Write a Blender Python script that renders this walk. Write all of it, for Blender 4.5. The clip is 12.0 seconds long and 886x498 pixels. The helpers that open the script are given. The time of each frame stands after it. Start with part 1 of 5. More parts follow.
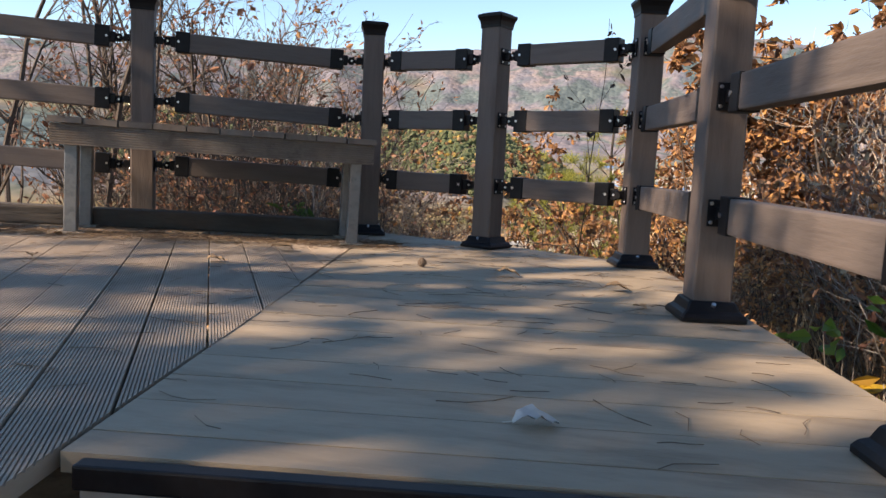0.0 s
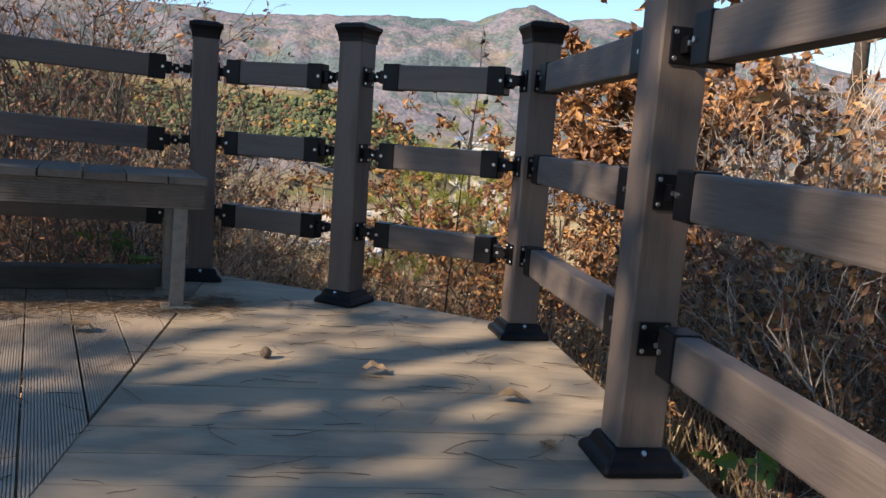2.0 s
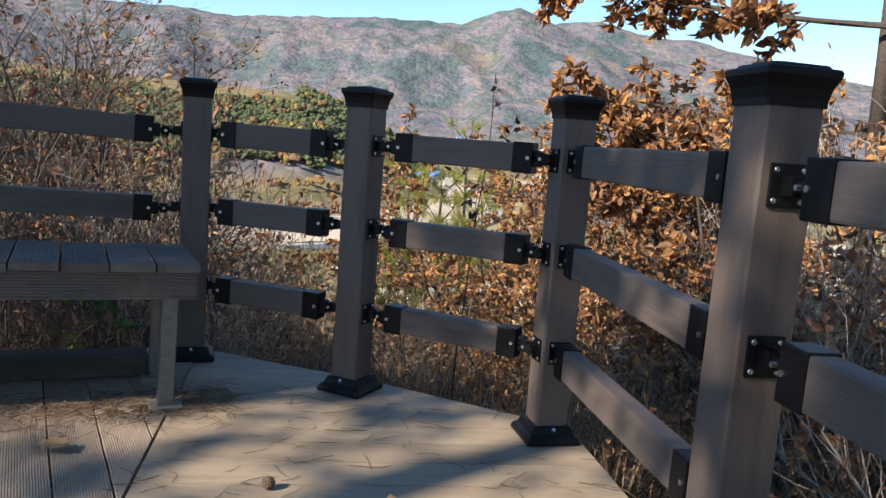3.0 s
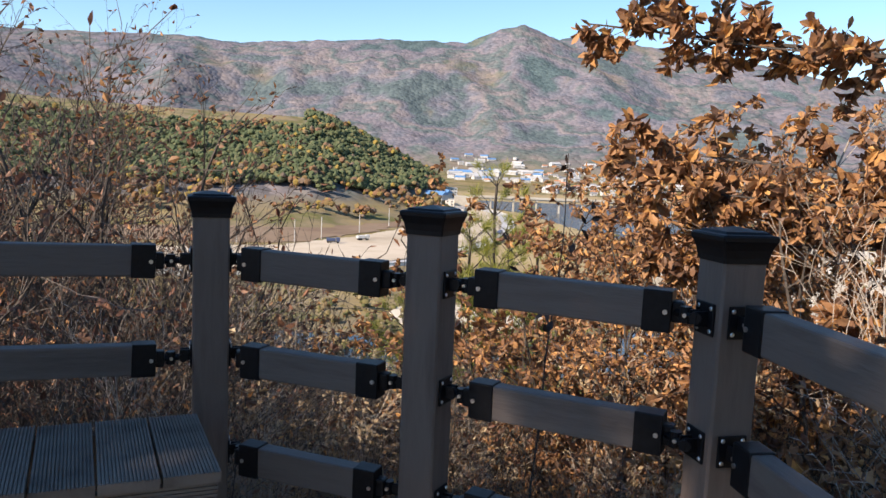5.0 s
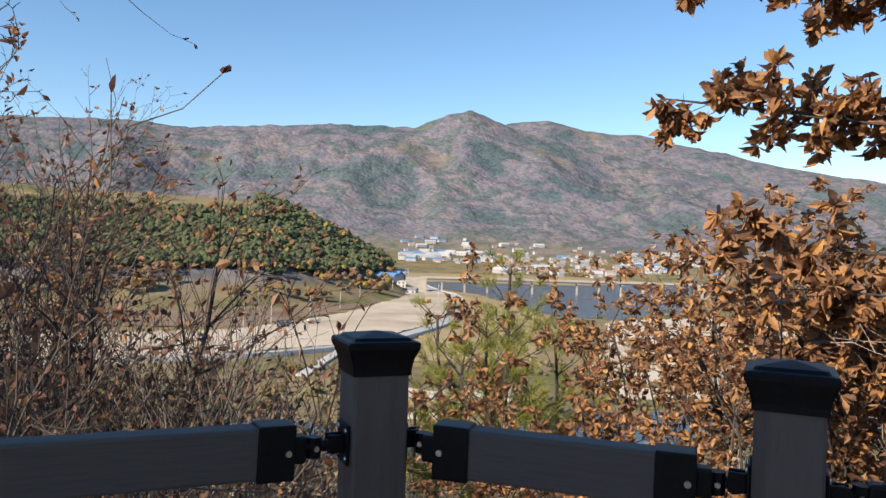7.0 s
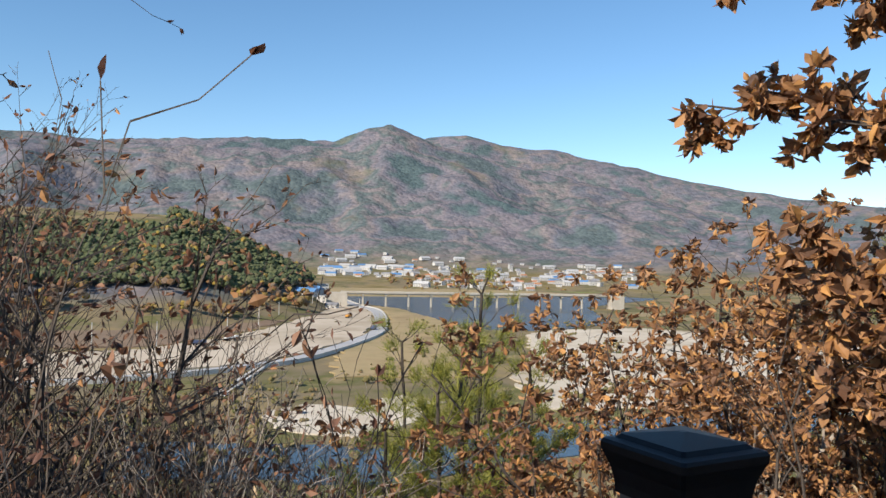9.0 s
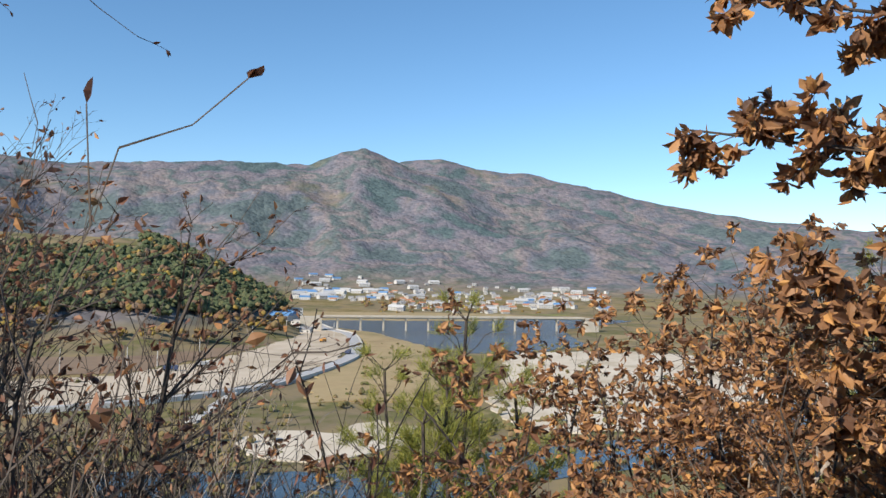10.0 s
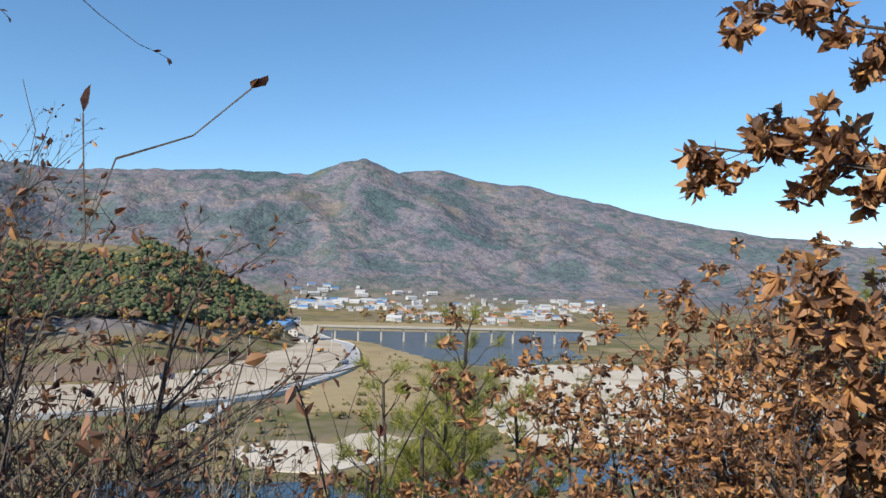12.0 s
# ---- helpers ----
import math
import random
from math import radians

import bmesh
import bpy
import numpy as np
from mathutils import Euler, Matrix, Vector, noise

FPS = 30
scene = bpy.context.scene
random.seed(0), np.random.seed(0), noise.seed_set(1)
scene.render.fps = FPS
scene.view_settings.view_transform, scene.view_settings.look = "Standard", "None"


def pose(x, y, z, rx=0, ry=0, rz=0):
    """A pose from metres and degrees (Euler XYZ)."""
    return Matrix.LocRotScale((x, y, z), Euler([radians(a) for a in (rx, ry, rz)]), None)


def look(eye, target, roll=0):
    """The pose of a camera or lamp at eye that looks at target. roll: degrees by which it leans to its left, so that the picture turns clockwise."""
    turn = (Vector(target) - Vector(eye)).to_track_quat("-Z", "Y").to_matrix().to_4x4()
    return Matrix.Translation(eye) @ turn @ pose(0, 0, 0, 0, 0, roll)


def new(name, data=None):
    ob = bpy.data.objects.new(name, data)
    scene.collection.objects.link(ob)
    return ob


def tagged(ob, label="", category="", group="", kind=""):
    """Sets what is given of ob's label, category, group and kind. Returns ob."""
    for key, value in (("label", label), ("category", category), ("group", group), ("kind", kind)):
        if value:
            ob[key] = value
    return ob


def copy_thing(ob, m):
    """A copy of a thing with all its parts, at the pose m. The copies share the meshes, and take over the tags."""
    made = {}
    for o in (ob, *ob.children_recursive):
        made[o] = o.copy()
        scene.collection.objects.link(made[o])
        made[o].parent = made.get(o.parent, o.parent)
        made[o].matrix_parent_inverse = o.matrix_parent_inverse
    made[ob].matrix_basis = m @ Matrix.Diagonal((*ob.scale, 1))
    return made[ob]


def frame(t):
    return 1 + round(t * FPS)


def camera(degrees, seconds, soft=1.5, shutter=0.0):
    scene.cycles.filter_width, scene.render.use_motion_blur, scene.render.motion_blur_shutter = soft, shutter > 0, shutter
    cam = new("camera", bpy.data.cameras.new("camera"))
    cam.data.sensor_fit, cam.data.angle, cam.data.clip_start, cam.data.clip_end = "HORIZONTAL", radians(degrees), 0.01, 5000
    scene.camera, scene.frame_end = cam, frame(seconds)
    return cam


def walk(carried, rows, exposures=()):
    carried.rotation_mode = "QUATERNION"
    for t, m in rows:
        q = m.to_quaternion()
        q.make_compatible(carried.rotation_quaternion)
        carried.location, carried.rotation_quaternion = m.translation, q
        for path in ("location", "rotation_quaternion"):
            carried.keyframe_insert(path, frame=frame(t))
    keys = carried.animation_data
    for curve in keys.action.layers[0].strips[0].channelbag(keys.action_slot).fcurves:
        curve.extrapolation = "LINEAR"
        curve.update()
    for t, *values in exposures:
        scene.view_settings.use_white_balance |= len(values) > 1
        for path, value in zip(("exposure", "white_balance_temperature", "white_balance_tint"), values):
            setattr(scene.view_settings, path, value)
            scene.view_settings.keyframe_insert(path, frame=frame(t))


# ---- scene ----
cam = camera(60.25, 12.0)
PATH = [
    (0, (0.788, 0.257, 0.400), (0.429, 2.212, 0.175), 2.7),
    (0.5, (0.771, 0.404, 0.457), (0.711, 2.388, 0.210), 3.4),
    (1, (0.724, 0.574, 0.531), (0.667, 2.565, 0.358), 2.6),
    (1.5, (0.641, 0.689, 0.649), (0.621, 2.678, 0.445), 3.8),
    (2, (0.665, 0.859, 0.684), (0.695, 2.839, 0.402), 4.1),
    (2.5, (0.634, 0.993, 0.779), (0.681, 2.966, 0.459), 4.6),
    (3, (0.541, 1.169, 0.933), (0.605, 3.149, 0.659), 4.3),
    (3.2, (0.543, 1.221, 0.942), (0.622, 3.201, 0.665), 4.4),
    (4.8, (0.352, 1.797, 1.254), (0.369, 3.785, 1.038), 2.7),
    (5, (0.318, 1.877, 1.233), (0.350, 3.863, 1.004), 2.4),
    (5.5, (0.198, 2.139, 1.253), (0.246, 4.131, 1.079), 1.8),
    (6, (0.008, 2.332, 1.256), (0.093, 4.325, 1.121), 2.1),
    (6.5, (-0.198, 2.486, 1.284), (-0.073, 4.480, 1.179), 2.0),
    (7, (-0.342, 2.741, 1.284), (-0.189, 4.735, 1.271), 1.8),
    (7.5, (-0.437, 2.922, 1.293), (-0.240, 4.912, 1.344), 1.4),
    (9.5, (-0.863, 3.456, 1.321), (-0.463, 5.415, 1.346), 1.3),
    (10, (-0.872, 3.501, 1.338), (-0.450, 5.454, 1.429), 1.0),
    (10.5, (-0.875, 3.537, 1.351), (-0.457, 5.490, 1.453), 0.7),
    (11, (-0.876, 3.560, 1.358), (-0.430, 5.508, 1.442), 1.7),
    (11.5, (-0.877, 3.573, 1.361), (-0.408, 5.514, 1.478), 2.5),
    (12, (-0.880, 3.582, 1.361), (-0.456, 5.533, 1.481), 1.7),
]
walk(cam, [(t, look(eye, target, roll)) for t, eye, target, roll in PATH],
     exposures=[(0, 1.12, 8500, 21), (1.5, 0.88, 8200, 19), (3, 0.92, 7300, 14), (5, 0.8, 7350, 17), (7, 0.52, 7300, 15), (9.5, 0.37, 6900, 11), (12, 0.34, 6600, 10)])

# ---------------------------------------------------------------- light
SUN_TO = Vector((-0.66, -0.52, 0.54)).normalized()
world = bpy.data.worlds.new("sky")
scene.world = world
world.use_nodes = True
wn = world.node_tree.nodes
sky = wn.new("ShaderNodeTexSky")
sky.sky_type = "NISHITA"
sky.altitude = 600
sky.sun_disc = False
sky.sun_elevation = math.asin(SUN_TO.z)
sky.sun_rotation = math.atan2(SUN_TO.x, SUN_TO.y) % (2 * math.pi)
sky.air_density, sky.dust_density, sky.ozone_density = 1.0, 0.0, 4.0
wn["Background"].inputs["Strength"].default_value = 0.135
tint = wn.new("ShaderNodeHueSaturation")
tint.inputs["Hue"].default_value, tint.inputs["Saturation"].default_value = 0.496, 1.12
world.node_tree.links.new(sky.outputs[0], tint.inputs["Color"])
world.node_tree.links.new(tint.outputs[0], wn["Background"].inputs["Color"])
sun_data = bpy.data.lights.new("sun", "SUN")
sun_data.energy, sun_data.angle, sun_data.color = 5.0, radians(0.55), (1.0, 0.93, 0.82)
sun = new("sun", sun_data)
sun.matrix_world = look(SUN_TO * 50, (0, 0, 0))


# ---------------------------------------------------------------- materials
def material(name, colors, scale=4.0, rough=0.7, metal=0.0, bump=0.0, bump_scale=60.0, stretch=(1, 1, 1),
             vary=0.0, island=False, translucent=0.0, detail=6.0, spec=0.4, patch=0.0, patch_scale=0.7, patch_color=(0.1, 0.1, 0.1)):
    """Noise between several colours, finer relief, and a shift in value from piece to piece."""
    m = bpy.data.materials.new(name)
    m.use_nodes = True
    nt = m.node_tree
    n, li = nt.nodes, nt.links
    bs = n["Principled BSDF"]
    tc = n.new("ShaderNodeTexCoord")
    mp = n.new("ShaderNodeMapping")
    mp.inputs["Scale"].default_value = stretch
    li.new(tc.outputs["Object"], mp.inputs["Vector"])
    info = n.new("ShaderNodeObjectInfo")
    geo = n.new("ShaderNodeNewGeometry")
    shift = n.new("ShaderNodeVectorMath")
    shift.operation = "ADD"
    mul = n.new("ShaderNodeMath")
    mul.operation = "MULTIPLY"
    mul.inputs[1].default_value = 37.0
    li.new(info.outputs["Random"], mul.inputs[0])
    li.new(mp.outputs[0], shift.inputs[0])
    li.new(mul.outputs[0], shift.inputs[1])
    tex = n.new("ShaderNodeTexNoise")
    tex.inputs["Scale"].default_value = scale
    tex.inputs["Detail"].default_value = detail
    tex.inputs["Roughness"].default_value = 0.65
    li.new(shift.outputs[0], tex.inputs["Vector"])
    ramp = n.new("ShaderNodeValToRGB")
    el = ramp.color_ramp.elements
    span = np.linspace(0.32, 0.68, len(colors)) if not island else np.linspace(0.0, 1.0, len(colors))
    el[0].position, el[0].color = span[0], (*colors[0], 1)
    el[1].position, el[1].color = span[-1], (*colors[-1], 1)
    for p, c in list(zip(span, colors))[1:-1]:
        e = el.new(p)
        e.color = (*c, 1)
    li.new(geo.outputs["Random Per Island"] if island else tex.outputs["Fac"], ramp.inputs["Fac"])
    out = ramp.outputs["Color"]
    if patch:
        pt = n.new("ShaderNodeTexNoise")
        pt.inputs["Scale"].default_value = patch_scale
        pt.inputs["Detail"].default_value = 4
        li.new(shift.outputs[0], pt.inputs["Vector"])
        pr = n.new("ShaderNodeMapRange")
        pr.inputs["From Min"].default_value, pr.inputs["From Max"].default_value = 0.5, 0.68
        pr.inputs["To Max"].default_value = patch
        li.new(pt.outputs["Fac"], pr.inputs["Value"])
        mx = n.new("ShaderNodeMix")
        mx.data_type = "RGBA"
        li.new(pr.outputs[0], mx.inputs["Factor"])
        li.new(out, mx.inputs["A"])
        mx.inputs["B"].default_value = (*patch_color, 1)
        out = mx.outputs["Result"]
    if vary:
        hs = n.new("ShaderNodeHueSaturation")
        mr = n.new("ShaderNodeMapRange")
        mr.inputs["To Min"].default_value, mr.inputs["To Max"].default_value = 1 - vary, 1 + vary
        li.new(info.outputs["Random"], mr.inputs["Value"])
        li.new(mr.outputs[0], hs.inputs["Value"])
        li.new(out, hs.inputs["Color"])
        out = hs.outputs["Color"]
    li.new(out, bs.inputs["Base Color"])
    bs.inputs["Roughness"].default_value = rough
    bs.inputs["Metallic"].default_value = metal
    bs.inputs["Specular IOR Level"].default_value = spec
    if bump:
        bt = n.new("ShaderNodeTexNoise")
        bt.inputs["Scale"].default_value = bump_scale
        bt.inputs["Detail"].default_value = 5
        li.new(shift.outputs[0], bt.inputs["Vector"])
        bp = n.new("ShaderNodeBump")
        bp.inputs["Strength"].default_value = bump
        bp.inputs["Distance"].default_value = 0.6 / bump_scale
        li.new(bt.outputs["Fac"], bp.inputs["Height"])
        li.new(bp.outputs[0], bs.inputs["Normal"])
    if translucent:
        tr = n.new("ShaderNodeBsdfTranslucent")
        li.new(out, tr.inputs["Color"])
        ms = n.new("ShaderNodeMixShader")
        ms.inputs["Fac"].default_value = translucent
        li.new(bs.outputs[0], ms.inputs[1])
        li.new(tr.outputs[0], ms.inputs[2])
        li.new(ms.outputs[0], n["Material Output"].inputs["Surface"])
    return m


POST = material("composite_post", [(0.075, 0.056, 0.049), (0.114, 0.088, 0.076), (0.094, 0.072, 0.062)], 14, 0.62, bump=0.35, bump_scale=180,
                stretch=(1, 1, 0.12), vary=0.08, patch=0.35, patch_scale=3.0, patch_color=(0.15, 0.128, 0.108))
RAIL = material("composite_rail", [(0.07, 0.054, 0.048), (0.113, 0.09, 0.079), (0.09, 0.071, 0.062)], 14, 0.6, bump=0.35, bump_scale=160,
                stretch=(0.12, 1, 1), vary=0.1, patch=0.3, patch_scale=3.0, patch_color=(0.145, 0.124, 0.106))
BLACK = material("black_powder_coat", [(0.004, 0.004, 0.005), (0.008, 0.008, 0.01)], 60, 0.42, bump=0.12, bump_scale=400, spec=0.18)
SCREW = material("zinc_screw", [(0.5, 0.5, 0.5), (0.62, 0.61, 0.6)], 80, 0.35, 1.0)
GALV = material("galvanised_steel", [(0.12, 0.13, 0.135), (0.19, 0.195, 0.2), (0.15, 0.155, 0.16)], 22, 0.45, 0.75, bump=0.1, bump_scale=90, patch=0.4,
                patch_scale=8, patch_color=(0.24, 0.22, 0.2))
DECK = material("worn_composite_board", [(0.2, 0.158, 0.112), (0.31, 0.25, 0.18), (0.25, 0.2, 0.145)], 9, 0.66, bump=0.3, bump_scale=120,
                stretch=(0.25, 1, 1), vary=0.05, patch=0.55, patch_scale=2.2, patch_color=(0.15, 0.12, 0.092), spec=0.35)
RIBBED = material("ribbed_composite_board", [(0.23, 0.18, 0.138), (0.33, 0.265, 0.205), (0.27, 0.215, 0.165)], 9, 0.68, bump=0.2, bump_scale=140,
                  stretch=(1, 0.25, 1), vary=0.09, patch=0.4, patch_scale=2.0, patch_color=(0.19, 0.165, 0.14))
BENCHW = material("weathered_bench_board", [(0.08, 0.063, 0.051), (0.138, 0.111, 0.091), (0.105, 0.084, 0.07)], 11, 0.65, bump=0.25, bump_scale=150,
                  vary=0.13, patch=0.35, patch_scale=4, patch_color=(0.21, 0.185, 0.158))
TIMBER = material("old_timber", [(0.09, 0.075, 0.06), (0.16, 0.132, 0.108)], 12, 0.8, bump=0.5, bump_scale=70, stretch=(0.2, 1, 1))
OLDBEAM = material("dark_weathered_beam", [(0.035, 0.03, 0.025), (0.075, 0.062, 0.052)], 12, 0.85, bump=0.5, bump_scale=70, stretch=(0.2, 1, 1))
FOOTPLATE = material("pale_foot_plate", [(0.2, 0.17, 0.135), (0.28, 0.245, 0.2)], 20, 0.7, bump=0.2)
TREAD = material("grey_stair_tread", [(0.2, 0.2, 0.195), (0.29, 0.285, 0.275)], 7, 0.6, bump=0.2, bump_scale=80, vary=0.05)
BARK = material("dark_bark", [(0.026, 0.02, 0.017), (0.075, 0.061, 0.051), (0.045, 0.036, 0.03)], 30, 0.85, bump=0.6, bump_scale=60, vary=0.2)
TWIG = material("grey_brown_twig", [(0.15, 0.12, 0.1), (0.36, 0.31, 0.26), (0.23, 0.19, 0.16)], 12, 0.8, vary=0.3)
STRAW = material("dry_straw", [(0.25, 0.165, 0.09), (0.4, 0.29, 0.17), (0.54, 0.42, 0.27), (0.33, 0.21, 0.12)], 5, 0.8, island=True, translucent=0.25)
OAKLEAF = material("brown_oak_leaf", [(0.09, 0.046, 0.03), (0.2, 0.1, 0.055), (0.36, 0.18, 0.085), (0.5, 0.27, 0.125), (0.27, 0.145, 0.08), (0.14, 0.078, 0.053), (0.42, 0.21, 0.085), (0.64, 0.34, 0.12)],
                   5, 0.5, island=True, translucent=0.32, spec=0.3)
REDLEAF = material("dry_red_brown_leaf", [(0.09, 0.042, 0.03), (0.18, 0.08, 0.052), (0.26, 0.12, 0.07), (0.36, 0.2, 0.12), (0.14, 0.072, 0.052), (0.48, 0.235, 0.085)],
                   5, 0.6, island=True, translucent=0.3)
DARKLEAF = material("dark_dry_leaf", [(0.03, 0.02, 0.018), (0.06, 0.038, 0.03), (0.1, 0.055, 0.035)], 5, 0.6, island=True, translucent=0.1)
GOLDLEAF = material("yellow_leaf", [(0.4, 0.22, 0.02), (0.55, 0.36, 0.04), (0.3, 0.14, 0.02)], 5, 0.5, island=True, translucent=0.4)
GREENLEAF = material("green_leaf", [(0.05, 0.12, 0.02), (0.11, 0.2, 0.03), (0.16, 0.24, 0.05)], 5, 0.45, island=True, translucent=0.4)
NEEDLE = material("pine_needles", [(0.1, 0.125, 0.025), (0.23, 0.245, 0.045), (0.38, 0.36, 0.075), (0.16, 0.18, 0.038)], 5, 0.55, island=True, translucent=0.3)
LITTER = material("leaf_litter", [(0.16, 0.1, 0.06), (0.33, 0.22, 0.14), (0.48, 0.36, 0.25), (0.38, 0.22, 0.1), (0.6, 0.52, 0.43)], 5, 0.6, island=True, translucent=0.1)
FALLEN = material("fallen_leaf", [(0.3, 0.19, 0.1), (0.42, 0.28, 0.16)], 18, 0.6, bump=0.3, bump_scale=90, vary=0.25, translucent=0.15)
PALELEAF = material("pale_leaf_back", [(0.4, 0.37, 0.33), (0.52, 0.48, 0.43)], 18, 0.65, bump=0.3, bump_scale=90)
NEEDLEDRY = material("dry_needles", [(0.07, 0.045, 0.03), (0.13, 0.085, 0.05), (0.19, 0.13, 0.08)], 5, 0.7, island=True)
CONE = material("pine_cone", [(0.06, 0.04, 0.03), (0.12, 0.085, 0.06)], 40, 0.8, bump=0.4)


# ---------------------------------------------------------------- mesh helpers
class Shape:
    """Vertices and faces of one part."""

    def __init__(self):
        self.v, self.f = [], []

    def add(self, verts, faces):
        k = len(self.v)
        self.v.extend(tuple(p) for p in verts)
        self.f.extend(tuple(i + k for i in q) for q in faces)
        return self

    def box(self, size, at=(0, 0, 0), bevel=0.0, turn=None):
        bm = bmesh.new()
        bmesh.ops.create_cube(bm, size=1.0)
        bmesh.ops.scale(bm, vec=size, verts=bm.verts)
        if bevel:
            bmesh.ops.bevel(bm, geom=bm.edges[:], offset=bevel, segments=2, affect="EDGES", profile=0.6)
        m = Matrix.Translation(at) @ (turn.to_4x4() if turn else Matrix())
        bm.verts.index_update()
        self.add([m @ v.co for v in bm.verts], [[v.index for v in f.verts] for f in bm.faces])
        bm.free()
        return self

    def loft(self, rings, chamfer=0.006, at=(0, 0, 0)):
        """Square rings with cut corners: (half width, z)."""
        vs = []
        for h, z in rings:
            c = min(chamfer, h * 0.4)
            for x, y in ((h, -h + c), (h, h - c), (h - c, h), (-h + c, h), (-h, h - c), (-h, -h + c), (-h + c, -h), (h - c, -h)):
                vs.append((x + at[0], y + at[1], z + at[2]))
        fs = [tuple(range(7, -1, -1)), tuple(range(8 * (len(rings) - 1), 8 * len(rings)))]
        for k in range(len(rings) - 1):
            for i in range(8):
                j = (i + 1) % 8
                fs.append((8 * k + i, 8 * k + j, 8 * k + 8 + j, 8 * k + 8 + i))
        return self.add(vs, fs)

    def rod(self, a, b, r0, r1=None, sides=6, caps=True):
        a, b = Vector(a), Vector(b)
        r1 = r0 if r1 is None else r1
        d = (b - a).normalized()
        u = d.orthogonal().normalized()
        w = d.cross(u)
        vs = []
        for p, r in ((a, r0), (b, r1)):
            for i in range(sides):
                t = 2 * math.pi * i / sides
                vs.append(p + (u * math.cos(t) + w * math.sin(t)) * r)
        fs = [(i, (i + 1) % sides, sides + (i + 1) % sides, sides + i) for i in range(sides)]
        if caps:
            fs += [tuple(range(sides - 1, -1, -1)), tuple(range(sides, 2 * sides))]
        return self.add(vs, fs)

    def prism(self, poly, z0, z1):
        """An upright block over a flat outline that runs anticlockwise."""
        n = len(poly)
        vs = [(x, y, z0) for x, y in poly] + [(x, y, z1) for x, y in poly]
        fs = [tuple(range(n - 1, -1, -1)), tuple(range(n, 2 * n))]
        fs += [(i, (i + 1) % n, n + (i + 1) % n, n + i) for i in range(n)]
        return self.add(vs, fs)

    def mesh(self, name, mat, smooth=False):
        me = bpy.data.meshes.new(name)
        me.from_pydata(self.v, [], self.f)
        me.materials.append(mat)
        if smooth:
            me.shade_smooth()
        me.update()
        return me


def part(name, shape, mat, parent=None, label="", smooth=False, m=None):
    ob = new(name, shape.mesh(name, mat, smooth) if isinstance(shape, Shape) else shape)
    if parent:
        ob.parent = parent
    if m is not None:
        ob.matrix_basis = m
    if label:
        tagged(ob, label)
    return ob


def thing(name, label, category, m=None, group="", kind=""):
    ob = new(name)
    ob.empty_display_size = 0.1
    if m is not None:
        ob.matrix_basis = m
    return tagged(ob, label, category, group, kind)


def clip(poly, outline):
    """A flat outline cut to a convex one that runs anticlockwise."""
    for (ax, ay), (bx, by) in zip(outline, outline[1:] + outline[:1]):
        got = []
        side = [(bx - ax) * (y - ay) - (by - ay) * (x - ax) for x, y in poly]
        for i, (x, y) in enumerate(poly):
            j = i - 1
            if (side[i] >= 0) != (side[j] >= 0):
                k = side[j] / (side[j] - side[i])
                got.append((poly[j][0] + k * (x - poly[j][0]), poly[j][1] + k * (y - poly[j][1])))
            if side[i] >= 0:
                got.append((x, y))
        poly = got
        if len(poly) < 3:
            return []
    return poly


# ---------------------------------------------------------------- the land
VALLEY = -45.0
CREST_AZ = [-60, -35, -18, -14, -9, -4, 2, 4.4, 6.1, 7.6, 9.6, 13.5, 20, 25, 30, 36, 45, 70]
CREST_EL = [5.0, 7.0, 8.0, 7.8, 8.3, 8.7, 8.75, 9.75, 10.15, 9.65, 8.7, 7.7, 6.25, 5.0, 3.4, 2.6, 2.2, 3.0]
BACK_AZ = [-60, 5, 9, 12, 14.6, 18, 20, 24.5, 28, 34, 41, 55, 80]
BACK_EL = [4, 7.5, 9.0, 9.2, 8.5, 8.25, 7.8, 6.9, 5.9, 4.8, 3.9, 3.4, 3.4]
SPUR_AZ = [-75, -40, -20, -9, -8, -6, -3, 0, 1.8, 3.4]
SPUR_EL = [3.6, 3.4, 2.9, 2.7, 2.4, 1.6, 0.1, -1.5, -3.0, -3.7]


def smooth(a, b, x):
    t = min(1.0, max(0.0, (x - a) / (b - a)))
    return t * t * (3 - 2 * t)


def fractal(x, y, z=0.0, octaves=5, h=0.9):
    return noise.fractal((x, y, z), h, 2.0, octaves)


def outside(x, y):
    """How far a place lies beyond the deck's edge on its open sides."""
    d1 = 0.35 * (x - 0.32) + 0.937 * (y - 4.06)
    d2 = 0.99 * (x - 1.28) + 0.14 * (y - 2.5)
    d3 = -0.44 * (x + 0.9) + 0.898 * (y - 4.1)
    return max(d1, d2 * 0.9, d3)


